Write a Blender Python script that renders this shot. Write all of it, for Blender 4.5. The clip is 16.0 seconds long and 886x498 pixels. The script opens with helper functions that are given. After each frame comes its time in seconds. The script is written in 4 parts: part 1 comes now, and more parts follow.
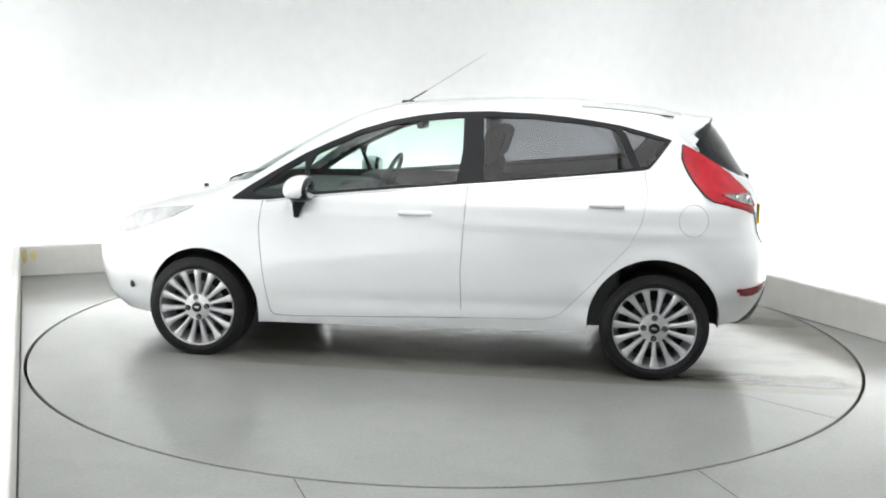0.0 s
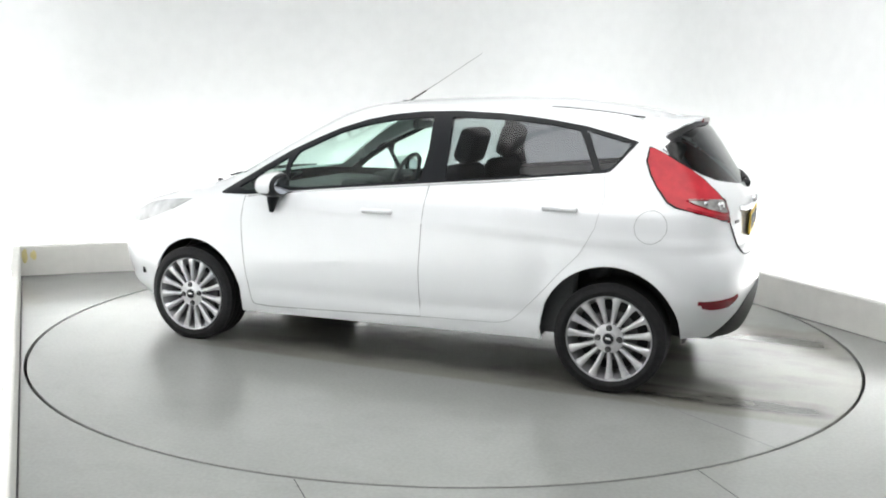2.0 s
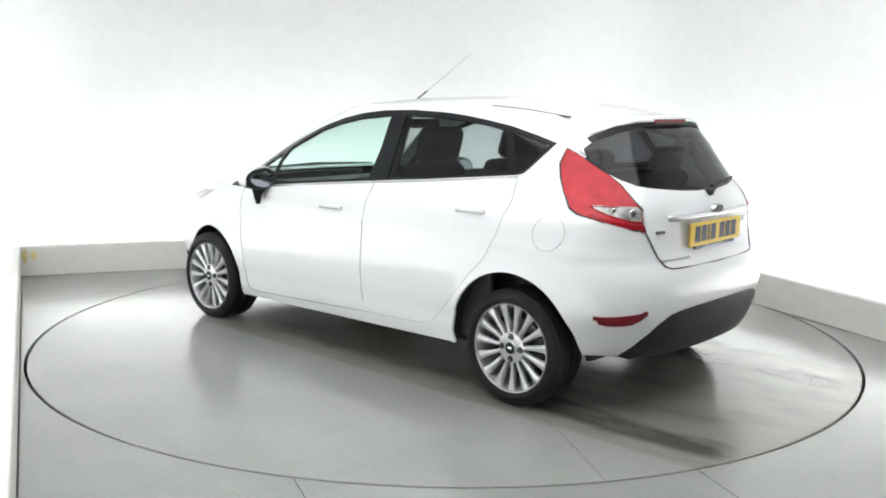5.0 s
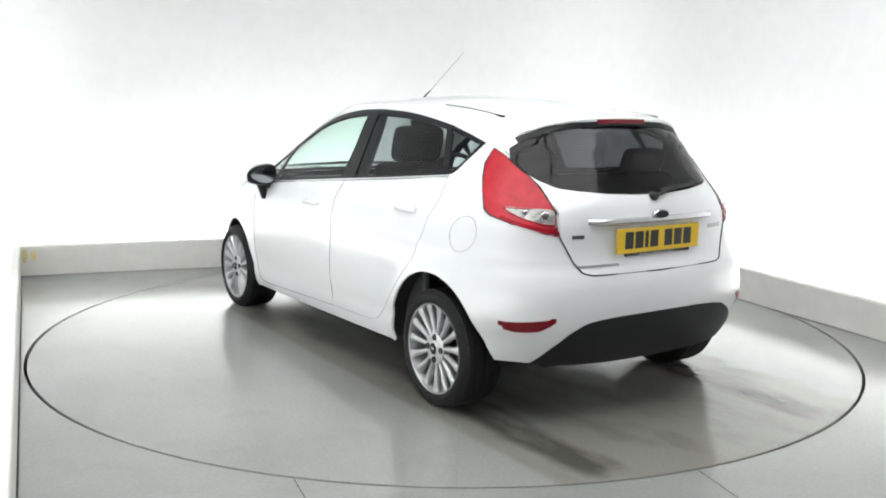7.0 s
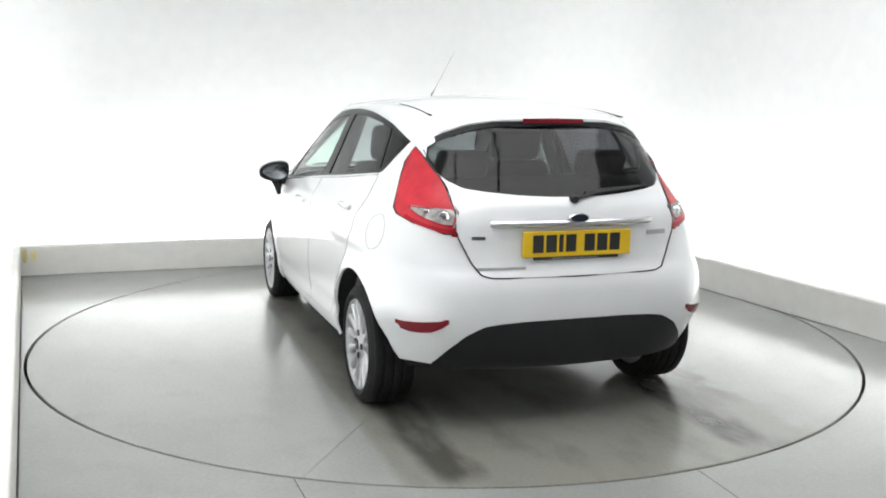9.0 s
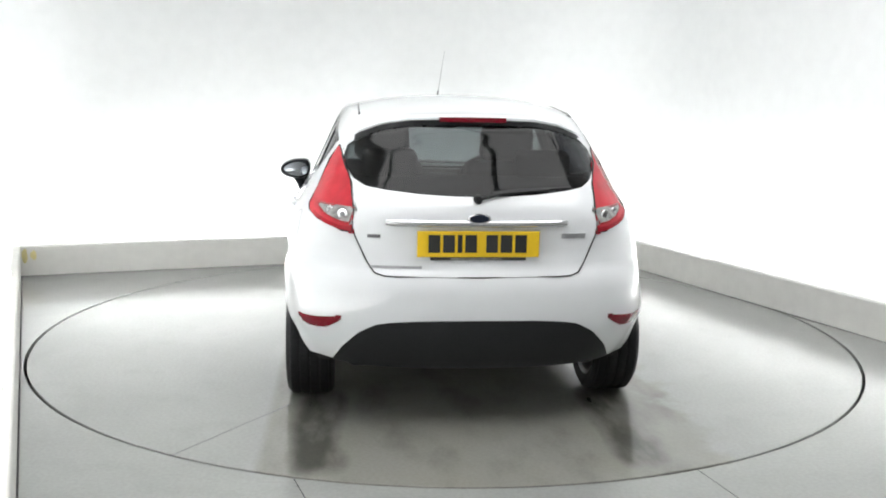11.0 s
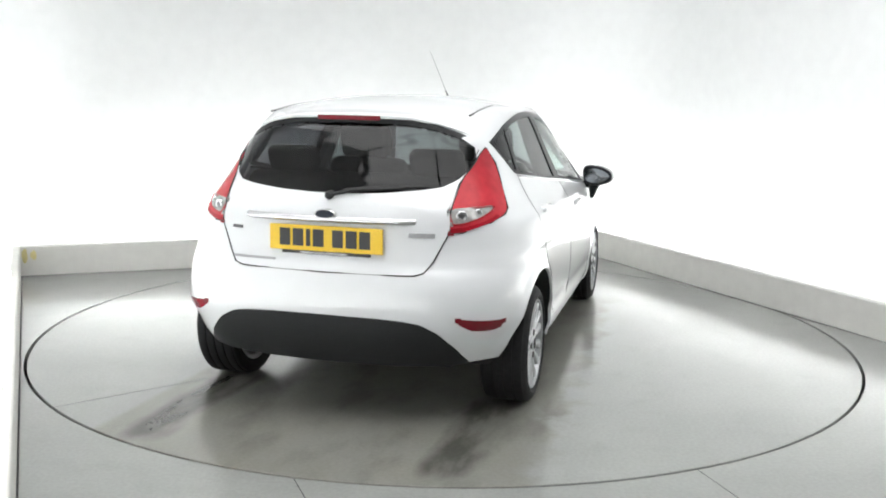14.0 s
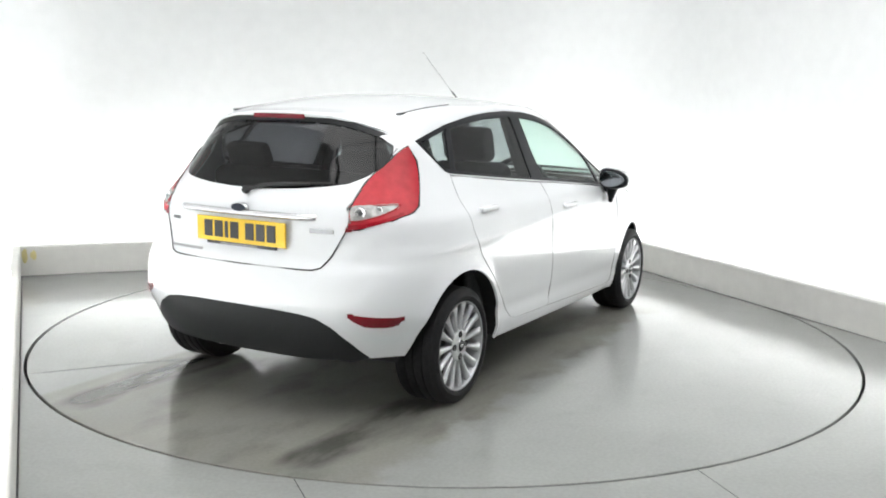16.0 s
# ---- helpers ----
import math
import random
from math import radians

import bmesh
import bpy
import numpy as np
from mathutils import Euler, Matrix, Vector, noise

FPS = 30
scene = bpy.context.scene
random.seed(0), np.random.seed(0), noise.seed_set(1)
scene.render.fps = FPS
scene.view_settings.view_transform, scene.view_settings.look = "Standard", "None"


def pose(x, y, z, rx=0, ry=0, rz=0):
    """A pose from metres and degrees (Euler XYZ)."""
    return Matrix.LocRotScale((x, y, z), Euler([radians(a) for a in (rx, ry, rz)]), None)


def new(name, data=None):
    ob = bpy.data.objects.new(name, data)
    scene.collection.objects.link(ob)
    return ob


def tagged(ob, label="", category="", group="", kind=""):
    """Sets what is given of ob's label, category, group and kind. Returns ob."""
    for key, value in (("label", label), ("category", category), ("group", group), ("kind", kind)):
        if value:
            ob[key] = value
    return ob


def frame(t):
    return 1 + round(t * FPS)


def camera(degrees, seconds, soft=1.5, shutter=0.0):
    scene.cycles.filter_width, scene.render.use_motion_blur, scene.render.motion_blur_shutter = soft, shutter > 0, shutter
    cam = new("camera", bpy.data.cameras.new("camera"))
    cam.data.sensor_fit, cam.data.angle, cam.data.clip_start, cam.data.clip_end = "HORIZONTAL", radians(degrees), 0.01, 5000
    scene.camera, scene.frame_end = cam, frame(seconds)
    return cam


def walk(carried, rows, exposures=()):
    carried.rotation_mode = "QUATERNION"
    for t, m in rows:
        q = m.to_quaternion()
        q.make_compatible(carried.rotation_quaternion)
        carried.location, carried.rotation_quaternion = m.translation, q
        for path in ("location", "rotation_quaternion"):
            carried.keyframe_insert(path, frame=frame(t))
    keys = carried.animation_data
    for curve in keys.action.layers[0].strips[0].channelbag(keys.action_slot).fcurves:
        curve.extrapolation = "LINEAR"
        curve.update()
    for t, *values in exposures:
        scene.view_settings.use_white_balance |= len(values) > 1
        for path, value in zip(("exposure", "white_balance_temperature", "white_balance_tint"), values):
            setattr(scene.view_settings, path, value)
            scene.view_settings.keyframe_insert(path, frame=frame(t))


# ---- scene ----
cam = camera(50.97, 16.0, soft=1.9)
AIM = Matrix(((0.999830, -0.018136, 0.003281), (0.006186, 0.162493, -0.986690), (0.017361, 0.986543, 0.162577))).to_4x4()
EYE = Vector((0.0, -5.6842, 1.4405))
walk(cam, [(0.0, Matrix.Translation(EYE) @ AIM), (16.0, Matrix.Translation(EYE) @ AIM)])

# ---- light ----
world = bpy.data.worlds.new("studio")
scene.world = world
world.use_nodes = True
world.node_tree.nodes["Background"].inputs[0].default_value = (0.9, 0.95, 1.0, 1)
world.node_tree.nodes["Background"].inputs[1].default_value = 0.15
scene.view_settings.exposure = 0.05

OVERHEAD = 18.0    # watts of each ceiling softbox
STRIP = 46.0         # glow of the wall-washing strips behind the kerbs


# ---- materials ----
def material(name, color, rough=0.5, metal=0.0, coat=0.0, grain=0.0, scale=20.0, bump=0.0, big=0.0, spec=0.5):
    m = bpy.data.materials.new(name)
    m.use_nodes = True
    nt = m.node_tree
    b = nt.nodes["Principled BSDF"]
    b.inputs["Base Color"].default_value = (*color, 1)
    b.inputs["Roughness"].default_value = rough
    b.inputs["Metallic"].default_value = metal
    b.inputs["Coat Weight"].default_value = coat
    b.inputs["Coat Roughness"].default_value = 0.06
    b.inputs["Specular IOR Level"].default_value = spec
    if grain or bump or big:
        tc = nt.nodes.new("ShaderNodeTexCoord")
        fine = nt.nodes.new("ShaderNodeTexNoise")
        fine.inputs["Scale"].default_value = scale
        fine.inputs["Detail"].default_value = 6
        wide = nt.nodes.new("ShaderNodeTexNoise")
        wide.inputs["Scale"].default_value = scale / 14
        wide.inputs["Detail"].default_value = 4
        for n in (fine, wide):
            nt.links.new(tc.outputs["Object"], n.inputs["Vector"])
        last = None
        for n, amount in ((fine, grain), (wide, big)):
            mix = nt.nodes.new("ShaderNodeMix")
            mix.data_type, mix.blend_type = "RGBA", "MULTIPLY"
            mix.inputs[0].default_value = 1.0
            ramp = nt.nodes.new("ShaderNodeMapRange")
            ramp.inputs[1].default_value, ramp.inputs[2].default_value = 0.3, 0.7
            ramp.inputs[3].default_value, ramp.inputs[4].default_value = 1 - amount, 1 + amount * 0.3
            nt.links.new(n.outputs["Fac"], ramp.inputs[0])
            if last:
                nt.links.new(last.outputs[2], mix.inputs[6])
            else:
                mix.inputs[6].default_value = (*color, 1)
            nt.links.new(ramp.outputs[0], mix.inputs[7])
            last = mix
        nt.links.new(last.outputs[2], b.inputs["Base Color"])
        if bump:
            bm_ = nt.nodes.new("ShaderNodeBump")
            bm_.inputs["Strength"].default_value = bump
            bm_.inputs["Distance"].default_value = 0.004
            nt.links.new(fine.outputs["Fac"], bm_.inputs["Height"])
            nt.links.new(bm_.outputs[0], b.inputs["Normal"])
    return m


def glow(name, color, strength):
    m = bpy.data.materials.new(name)
    m.use_nodes = True
    b = m.node_tree.nodes["Principled BSDF"]
    b.inputs["Base Color"].default_value = (*color, 1)
    b.inputs["Emission Color"].default_value = (*color, 1)
    b.inputs["Emission Strength"].default_value = strength
    return m


def glass(name, tint, ior=1.5, rough=0.0):
    """Thin pane: tinted see-through with a mirror gloss by Fresnel."""
    m = bpy.data.materials.new(name)
    m.use_nodes = True
    nt = m.node_tree
    nt.nodes.clear()
    out = nt.nodes.new("ShaderNodeOutputMaterial")
    mix = nt.nodes.new("ShaderNodeMixShader")
    lw = nt.nodes.new("ShaderNodeLayerWeight")
    lw.inputs["Blend"].default_value = 0.5
    power = nt.nodes.new("ShaderNodeMath")
    power.operation, power.inputs[1].default_value = "POWER", 5.0
    nt.links.new(lw.outputs["Facing"], power.inputs[0])
    fr = nt.nodes.new("ShaderNodeMapRange")
    fr.inputs[3].default_value = ((ior - 1) / (ior + 1)) ** 2
    fr.inputs[4].default_value = 1.0
    nt.links.new(power.outputs[0], fr.inputs[0])
    tr = nt.nodes.new("ShaderNodeBsdfTransparent")
    tr.inputs[0].default_value = (*tint, 1)
    gl = nt.nodes.new("ShaderNodeBsdfGlossy")
    gl.inputs["Roughness"].default_value = rough
    nt.links.new(fr.outputs[0], mix.inputs[0])
    nt.links.new(tr.outputs[0], mix.inputs[1])
    nt.links.new(gl.outputs[0], mix.inputs[2])
    nt.links.new(mix.outputs[0], out.inputs[0])
    return m


def floor_material(name, tracks):
    """Grey-green floor paint, scuffed and damp in patches; tracks adds tyre marks where the car drove on."""
    m = bpy.data.materials.new(name)
    m.use_nodes = True
    nt = m.node_tree
    N, Lk = nt.nodes, nt.links
    b = N["Principled BSDF"]
    tc = N.new("ShaderNodeTexCoord")

    def noise_node(scale, detail, stretch=None):
        n = N.new("ShaderNodeTexNoise")
        n.inputs["Scale"].default_value, n.inputs["Detail"].default_value = scale, detail
        if stretch:
            mp = N.new("ShaderNodeMapping")
            mp.inputs["Scale"].default_value = stretch
            Lk.new(tc.outputs["Object"], mp.inputs[0])
            Lk.new(mp.outputs[0], n.inputs["Vector"])
        else:
            Lk.new(tc.outputs["Object"], n.inputs["Vector"])
        return n.outputs["Fac"]

    def rng(src, a, c, lo, hi):
        r = N.new("ShaderNodeMapRange")
        r.interpolation_type = "SMOOTHSTEP"
        Lk.new(src, r.inputs[0])
        for i, v in enumerate((a, c, lo, hi)):
            r.inputs[i + 1].default_value = v
        return r.outputs[0]

    def op(kind, a, c):
        n = N.new("ShaderNodeMath")
        n.operation = kind
        for i, v in enumerate((a, c)):
            if isinstance(v, (int, float)):
                n.inputs[i].default_value = v
            else:
                Lk.new(v, n.inputs[i])
        return n.outputs[0]

    value = op("MULTIPLY", rng(noise_node(1.3, 4), 0.3, 0.7, 0.94, 1.03), rng(noise_node(60, 4), 0.3, 0.7, 0.95, 1.03))
    value = op("MULTIPLY", value, rng(noise_node(5, 5), 0.50, 0.85, 1.0, 0.92))
    wet = rng(noise_node(0.9, 3), 0.35, 0.75, 0.0, 1.0)
    if tracks:
        sep = N.new("ShaderNodeSeparateXYZ")
        Lk.new(tc.outputs["Object"], sep.inputs[0])
        px, py = sep.outputs[0], sep.outputs[1]
        side = op("ABSOLUTE", op("SUBTRACT", py, 0.06), 0)
        wob = op("MULTIPLY", op("SUBTRACT", noise_node(2.2, 4), 0.5), 0.16)
        band = rng(op("ABSOLUTE", op("ADD", op("SUBTRACT", side, 0.67), wob), 0), 0.05, 0.16, 1.0, 0.0)
        behind = op("MULTIPLY", rng(px, -1.15, -1.35, 0.0, 1.0), rng(px, -2.34, -2.15, 0.0, 1.0))
        streak = rng(noise_node(3.4, 6, (0.8, 2.4, 1)), 0.32, 0.60, 0.50, 1.0)
        mark = op("MULTIPLY", op("MULTIPLY", band, behind), streak)
        # the lane that cars drive over is browner and damp: a crisp edge along one side, a ragged one along the other
        ragged = op("MULTIPLY", op("SUBTRACT", noise_node(4.5, 6), 0.5), 0.55)
        edge_l = rng(op("ADD", py, op("MULTIPLY", wob, 0.12)), 0.93, 0.985, 1.0, 0.0)
        edge_r = rng(op("ADD", py, ragged), -1.02, -0.86, 0.0, 1.0)
        lane = op("MULTIPLY", op("MULTIPLY", edge_l, edge_r), rng(px, 1.5, 0.9, 0.0, 1.0))
        dirt = op("MULTIPLY", lane, rng(noise_node(2.6, 6), 0.25, 0.75, 0.65, 1.0))
        blots = op("MULTIPLY", lane, rng(noise_node(2.4, 6, (0.7, 1.5, 1)), 0.46, 0.72, 0.12, 0.52))
        mark = op("MAXIMUM", mark, blots)
        value = op("MULTIPLY", value, op("SUBTRACT", 1.0, op("MULTIPLY", mark, 0.66)))
        wet = op("MAXIMUM", wet, mark)
    mul = N.new("ShaderNodeMix")
    mul.data_type, mul.blend_type = "RGBA", "MULTIPLY"
    mul.inputs[0].default_value = 1.0
    mul.inputs[6].default_value = (*FLOOR_PAINT, 1)
    Lk.new(value, mul.inputs[7])
    base = mul.outputs[2]
    if tracks:
        brown = N.new("ShaderNodeMix")
        brown.data_type, brown.blend_type = "RGBA", "MULTIPLY"
        brown.inputs[7].default_value = (0.87, 0.835, 0.755, 1)
        Lk.new(dirt, brown.inputs[0])
        Lk.new(base, brown.inputs[6])
        base = brown.outputs[2]
    Lk.new(base, b.inputs["Base Color"])
    rough = op("SUBTRACT", rng(noise_node(4, 5), 0.3, 0.7, 0.17, 0.21), op("MULTIPLY", wet, 0.06))
    Lk.new(rough, b.inputs["Roughness"])
    bp = N.new("ShaderNodeBump")
    bp.inputs["Strength"].default_value, bp.inputs["Distance"].default_value = 0.025, 0.002
    Lk.new(noise_node(5, 5), bp.inputs["Height"])
    Lk.new(bp.outputs[0], b.inputs["Normal"])
    return m


FLOOR_PAINT = (0.272, 0.279, 0.268)
PAINT = material("white car paint", (0.765, 0.78, 0.795), 0.28, coat=1.0, grain=0.015, scale=6.0)
BLACK = material("black gloss trim", (0.011, 0.012, 0.014), 0.28, spec=0.16)
PLASTIC = material("dark grey textured plastic", (0.014, 0.015, 0.016), 0.5, grain=0.25, scale=180, bump=0.15, spec=0.3)
LINER = material("matt black liner", (0.020, 0.020, 0.021), 0.8, grain=0.2, scale=40)
RUBBER = material("tyre rubber", (0.016, 0.016, 0.017), 0.66, grain=0.3, scale=60, big=0.2, spec=0.22)
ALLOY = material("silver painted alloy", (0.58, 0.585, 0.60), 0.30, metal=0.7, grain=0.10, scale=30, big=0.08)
# ALLOY again but darker: the rim barrel's shade is put into its colour
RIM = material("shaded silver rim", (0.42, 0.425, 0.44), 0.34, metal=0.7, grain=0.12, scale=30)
STEEL = material("brake steel", (0.14, 0.14, 0.145), 0.4, metal=0.9, grain=0.2, scale=30)
CHROME = material("chrome", (0.66, 0.66, 0.67), 0.16, metal=1.0)
RED = material("red lamp plastic", (0.52, 0.024, 0.038), 0.22, grain=0.20, scale=20, big=0.28, spec=0.3)
DEEPRED = material("dark red reflector", (0.20, 0.003, 0.012), 0.22, coat=0.1, grain=0.3, scale=120)
FOOTRED = material("deep red lamp plastic", (0.34, 0.006, 0.016), 0.25, grain=0.2, scale=30, spec=0.3)
LENS = material("clear lamp lens", (0.40, 0.39, 0.38), 0.14, metal=0.3, grain=0.55, scale=35)
HEADLENS = material("clear headlamp cover", (0.74, 0.75, 0.76), 0.14, metal=0.1, coat=0.6, grain=0.25, scale=16, big=0.15)
YELLOW = material("yellow plate sheet", (0.80, 0.52, 0.015), 0.4, grain=0.05, scale=50)
INK = material("black plate lettering", (0.02, 0.02, 0.02), 0.5)
BADGE = material("dark blue badge enamel", (0.013, 0.018, 0.032), 0.30, spec=0.25)
FABRIC = material("dark grey seat cloth", (0.030, 0.031, 0.034), 0.9, grain=0.25, scale=50, big=0.15)
CABIN = material("charcoal cabin plastic", (0.040, 0.042, 0.044), 0.6, grain=0.2, scale=90)
LINING = material("pale grey headlining", (0.45, 0.45, 0.44), 0.9, grain=0.08, scale=90)
CLEAR = glass("green-tinted window glass", (0.80, 0.93, 0.88))
REARGLASS = glass("dark rear window glass", (0.12, 0.125, 0.135), 1.45)
PRIVACY = glass("dark privacy glass", (0.40, 0.41, 0.43), 1.46)
# grey base puts the dark reflection into the mirror's own colour
MIRROR = material("mirror glass with darkened reflection", (0.36, 0.38, 0.41), 0.05, metal=1.0)
WALLPAINT = material("white wall paint", (0.835, 0.845, 0.845), 0.75, grain=0.03, scale=9, big=0.03)
KERBPAINT = material("off-white kerb paint", (0.73, 0.722, 0.690), 0.6, grain=0.05, scale=12, big=0.05, bump=0.03)
STAIN = material("yellowed stain", (0.70, 0.62, 0.30), 0.6, grain=0.25, scale=20)
FLOOR = floor_material("grey floor paint", False)
DECK = floor_material("grey turntable paint with tyre marks", True)
JOINT = material("shaded panel gap", (0.17, 0.17, 0.175), 0.7)
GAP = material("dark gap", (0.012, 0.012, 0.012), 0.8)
STRIPGLOW = glow("light strip", (0.99, 1.0, 1.0), STRIP)
PANELGLOW = glow("softbox cloth", (1.0, 1.0, 1.0), 0.8)


# ---- building helpers ----
def mesh_object(name, verts, faces, mat, parent=None, label="", normals=None, smooth=True):
    me = bpy.data.meshes.new(name)
    me.from_pydata([tuple(v) for v in verts], [], [tuple(f) for f in faces])
    me.materials.append(mat)
    if smooth:
        me.polygons.foreach_set("use_smooth", [True] * len(me.polygons))
    me.update()
    if normals is not None:
        me.normals_split_custom_set_from_vertices([tuple(n) for n in normals])
    ob = new(name, me)
    if parent:
        ob.parent = parent
    if label:
        tagged(ob, label)
    return ob


def part(name, bm, mat, parent=None, label="", smooth=False):
    me = bpy.data.meshes.new(name)
    bmesh.ops.recalc_face_normals(bm, faces=bm.faces)
    bm.to_mesh(me)
    bm.free()
    me.materials.append(mat)
    if smooth:
        me.polygons.foreach_set("use_smooth", [True] * len(me.polygons))
        me.set_sharp_from_angle(angle=radians(38))
    ob = new(name, me)
    if parent:
        ob.parent = parent
    if label:
        tagged(ob, label)
    return ob


def box(bm, x0, x1, y0, y1, z0, z1, bevel=0.0, seg=2, m=None):
    r = bmesh.ops.create_cube(bm, size=1)
    vs = r["verts"]
    for v in vs:
        v.co = Vector(((x0 + x1) / 2 + v.co.x * (x1 - x0), (y0 + y1) / 2 + v.co.y * (y1 - y0), (z0 + z1) / 2 + v.co.z * (z1 - z0)))
    if bevel:
        es = list({e for v in vs for e in v.link_edges})
        r2 = bmesh.ops.bevel(bm, geom=es, offset=bevel, segments=seg, affect="EDGES", profile=0.5)
        vs = list({v for f in r2["faces"] for v in f.verts} | {v for v in vs if v.is_valid})
    if m is not None:
        bmesh.ops.transform(bm, matrix=m, verts=vs)
    return bm


def lathe(bm, profile, steps, m=None, closed=False):
    """Turn a profile of (radius, along) round the y axis."""
    rings = []
    for i in range(steps):
        a = 2 * math.pi * i / steps
        rings.append([bm.verts.new((r * math.cos(a), y, r * math.sin(a))) for r, y in profile])
    n = len(profile)
    for i in range(steps):
        p, q = rings[i], rings[(i + 1) % steps]
        for j in range(n if closed else n - 1):
            k = (j + 1) % n
            bm.faces.new((p[j], p[k], q[k], q[j]))
    if m is not None:
        bmesh.ops.transform(bm, matrix=m, verts=[v for r in rings for v in r])
    return bm


def tube(bm, pts, radius, sides=8, taper=1.0):
    pts = [Vector(p) for p in pts]
    rings = []
    for i, p in enumerate(pts):
        d = (pts[min(i + 1, len(pts) - 1)] - pts[max(i - 1, 0)]).normalized()
        u = d.cross(Vector((0.3, 0.1, 1))).normalized()
        w = d.cross(u)
        r = radius * (1 + (taper - 1) * i / (len(pts) - 1))
        rings.append([bm.verts.new(p + r * (math.cos(2 * math.pi * k / sides) * u + math.sin(2 * math.pi * k / sides) * w)) for k in range(sides)])
    for a, b in zip(rings, rings[1:]):
        for k in range(sides):
            bm.faces.new((a[k], a[(k + 1) % sides], b[(k + 1) % sides], b[k]))
    bm.faces.new(rings[0][::-1])
    bm.faces.new(rings[-1])
    return bm


# ---- the room ----
# inner faces of the three kerbs on the floor: a point, the way along, and the outward normal
def kerb_run(p, q, out, name, label):
    """A low boxed kerb from p to q with a shallow lip, its face on the line p-q."""
    p, q, out = Vector((*p, 0)), Vector((*q, 0)), Vector((*out, 0))
    bm = bmesh.new()
    prof = [(0, 0), (0, KERB - 0.012), (0.004, KERB - 0.004), (0.012, KERB), (KERB_DEEP, KERB), (KERB_DEEP, 0)]
    n = max(2, int((q - p).length / 0.6))
    rows = []
    for i in range(n + 1):
        c = p.lerp(q, i / n)
        rows.append([bm.verts.new(c + out * a + Vector((0, 0, z))) for a, z in prof])
    for a, b in zip(rows, rows[1:]):
        for j in range(len(prof) - 1):
            bm.faces.new((a[j], a[j + 1], b[j + 1], b[j]))
    bm.faces.new(rows[0])
    bm.faces.new(rows[-1][::-1])
    ob = part(name, bm, KERBPAINT)
    return tagged(ob, label, "kerb", kind="structure")


KERB, KERB_DEEP, WALL_BACK, WALL_H = 0.238, 0.05, 0.42, 4.2
A0, A1, A2 = Vector((-3.299, 1.395)), Vector((1.245, 3.105)), Vector((4.02, -3.14))
along_b = (A1 - A0).normalized()
along_r = (A2 - A1).normalized()
along_l = (Vector((-1.516, -2.571)) - A0).normalized()
out_b = Vector((-along_b.y, along_b.x))
out_r = Vector((-along_r.y, along_r.x))
out_l = Vector((along_l.y, -along_l.x))
L_END = A0 + along_l * 7.4
R_END = A1 + along_r * 10.5
kerb_run(A0, A1, out_b, "kerb_back", "off-white painted low kerb along the back wall")
kerb_run(A1, R_END, out_r, "kerb_right", "off-white painted low kerb along the side wall")
kerb_run(A0, L_END, out_l, "kerb_left", "off-white painted low kerb along the bright side wall")


def wall(name, p, q, out, label):
    """A thick upright slab whose face runs from p to q."""
    p, q, out = Vector((*p, 0)), Vector((*q, 0)), Vector((*out, 0))
    bm = bmesh.new()
    n = max(2, int((q - p).length / 1.0))
    front, back = [], []
    for i in range(n + 1):
        c = p.lerp(q, i / n)
        front.append([bm.verts.new(c + Vector((0, 0, z))) for z in (-0.05, 1.4, 2.8, WALL_H)])
        back.append([bm.verts.new(c + out * 0.15 + Vector((0, 0, z))) for z in (-0.05, 1.4, 2.8, WALL_H)])
    for rows in (front, back):
        for a, b in zip(rows, rows[1:]):
            for j in range(3):
                bm.faces.new((a[j], a[j + 1], b[j + 1], b[j]))
    for i in range(n):
        bm.faces.new((front[i][3], back[i][3], back[i + 1][3], front[i + 1][3]))
        bm.faces.new((front[i][0], front[i + 1][0], back[i + 1][0], back[i][0]))
    for i in (0, n):
        for j in range(3):
            bm.faces.new((front[i][j], front[i][j + 1], back[i][j + 1], back[i][j]))
    return tagged(part(name, bm, WALLPAINT), label, "wall", kind="structure")


def meet(p, d, q, e):
    det = d.x * -e.y + e.x * d.y
    r = q - p
    s = (r.x * -e.y + e.x * r.y) / det
    return p + d * s


bp_, rp_, lp_ = A0 + out_b * WALL_BACK, A1 + out_r * WALL_BACK, A0 + out_l * WALL_BACK
C_BL = meet(bp_, along_b, lp_, along_l)
C_BR = meet(bp_, along_b, rp_, along_r)
C_FL = lp_ + along_l * 10.4
C_FR = meet(C_FL, along_b, rp_, along_r)
COVE = 1.3
wall("wall_back", C_BL, C_BR - along_b * COVE, out_b, "bright white studio wall washed from below")
wall("wall_right", C_BR + along_r * COVE, C_FR, out_r, "white studio side wall fading to pale grey")


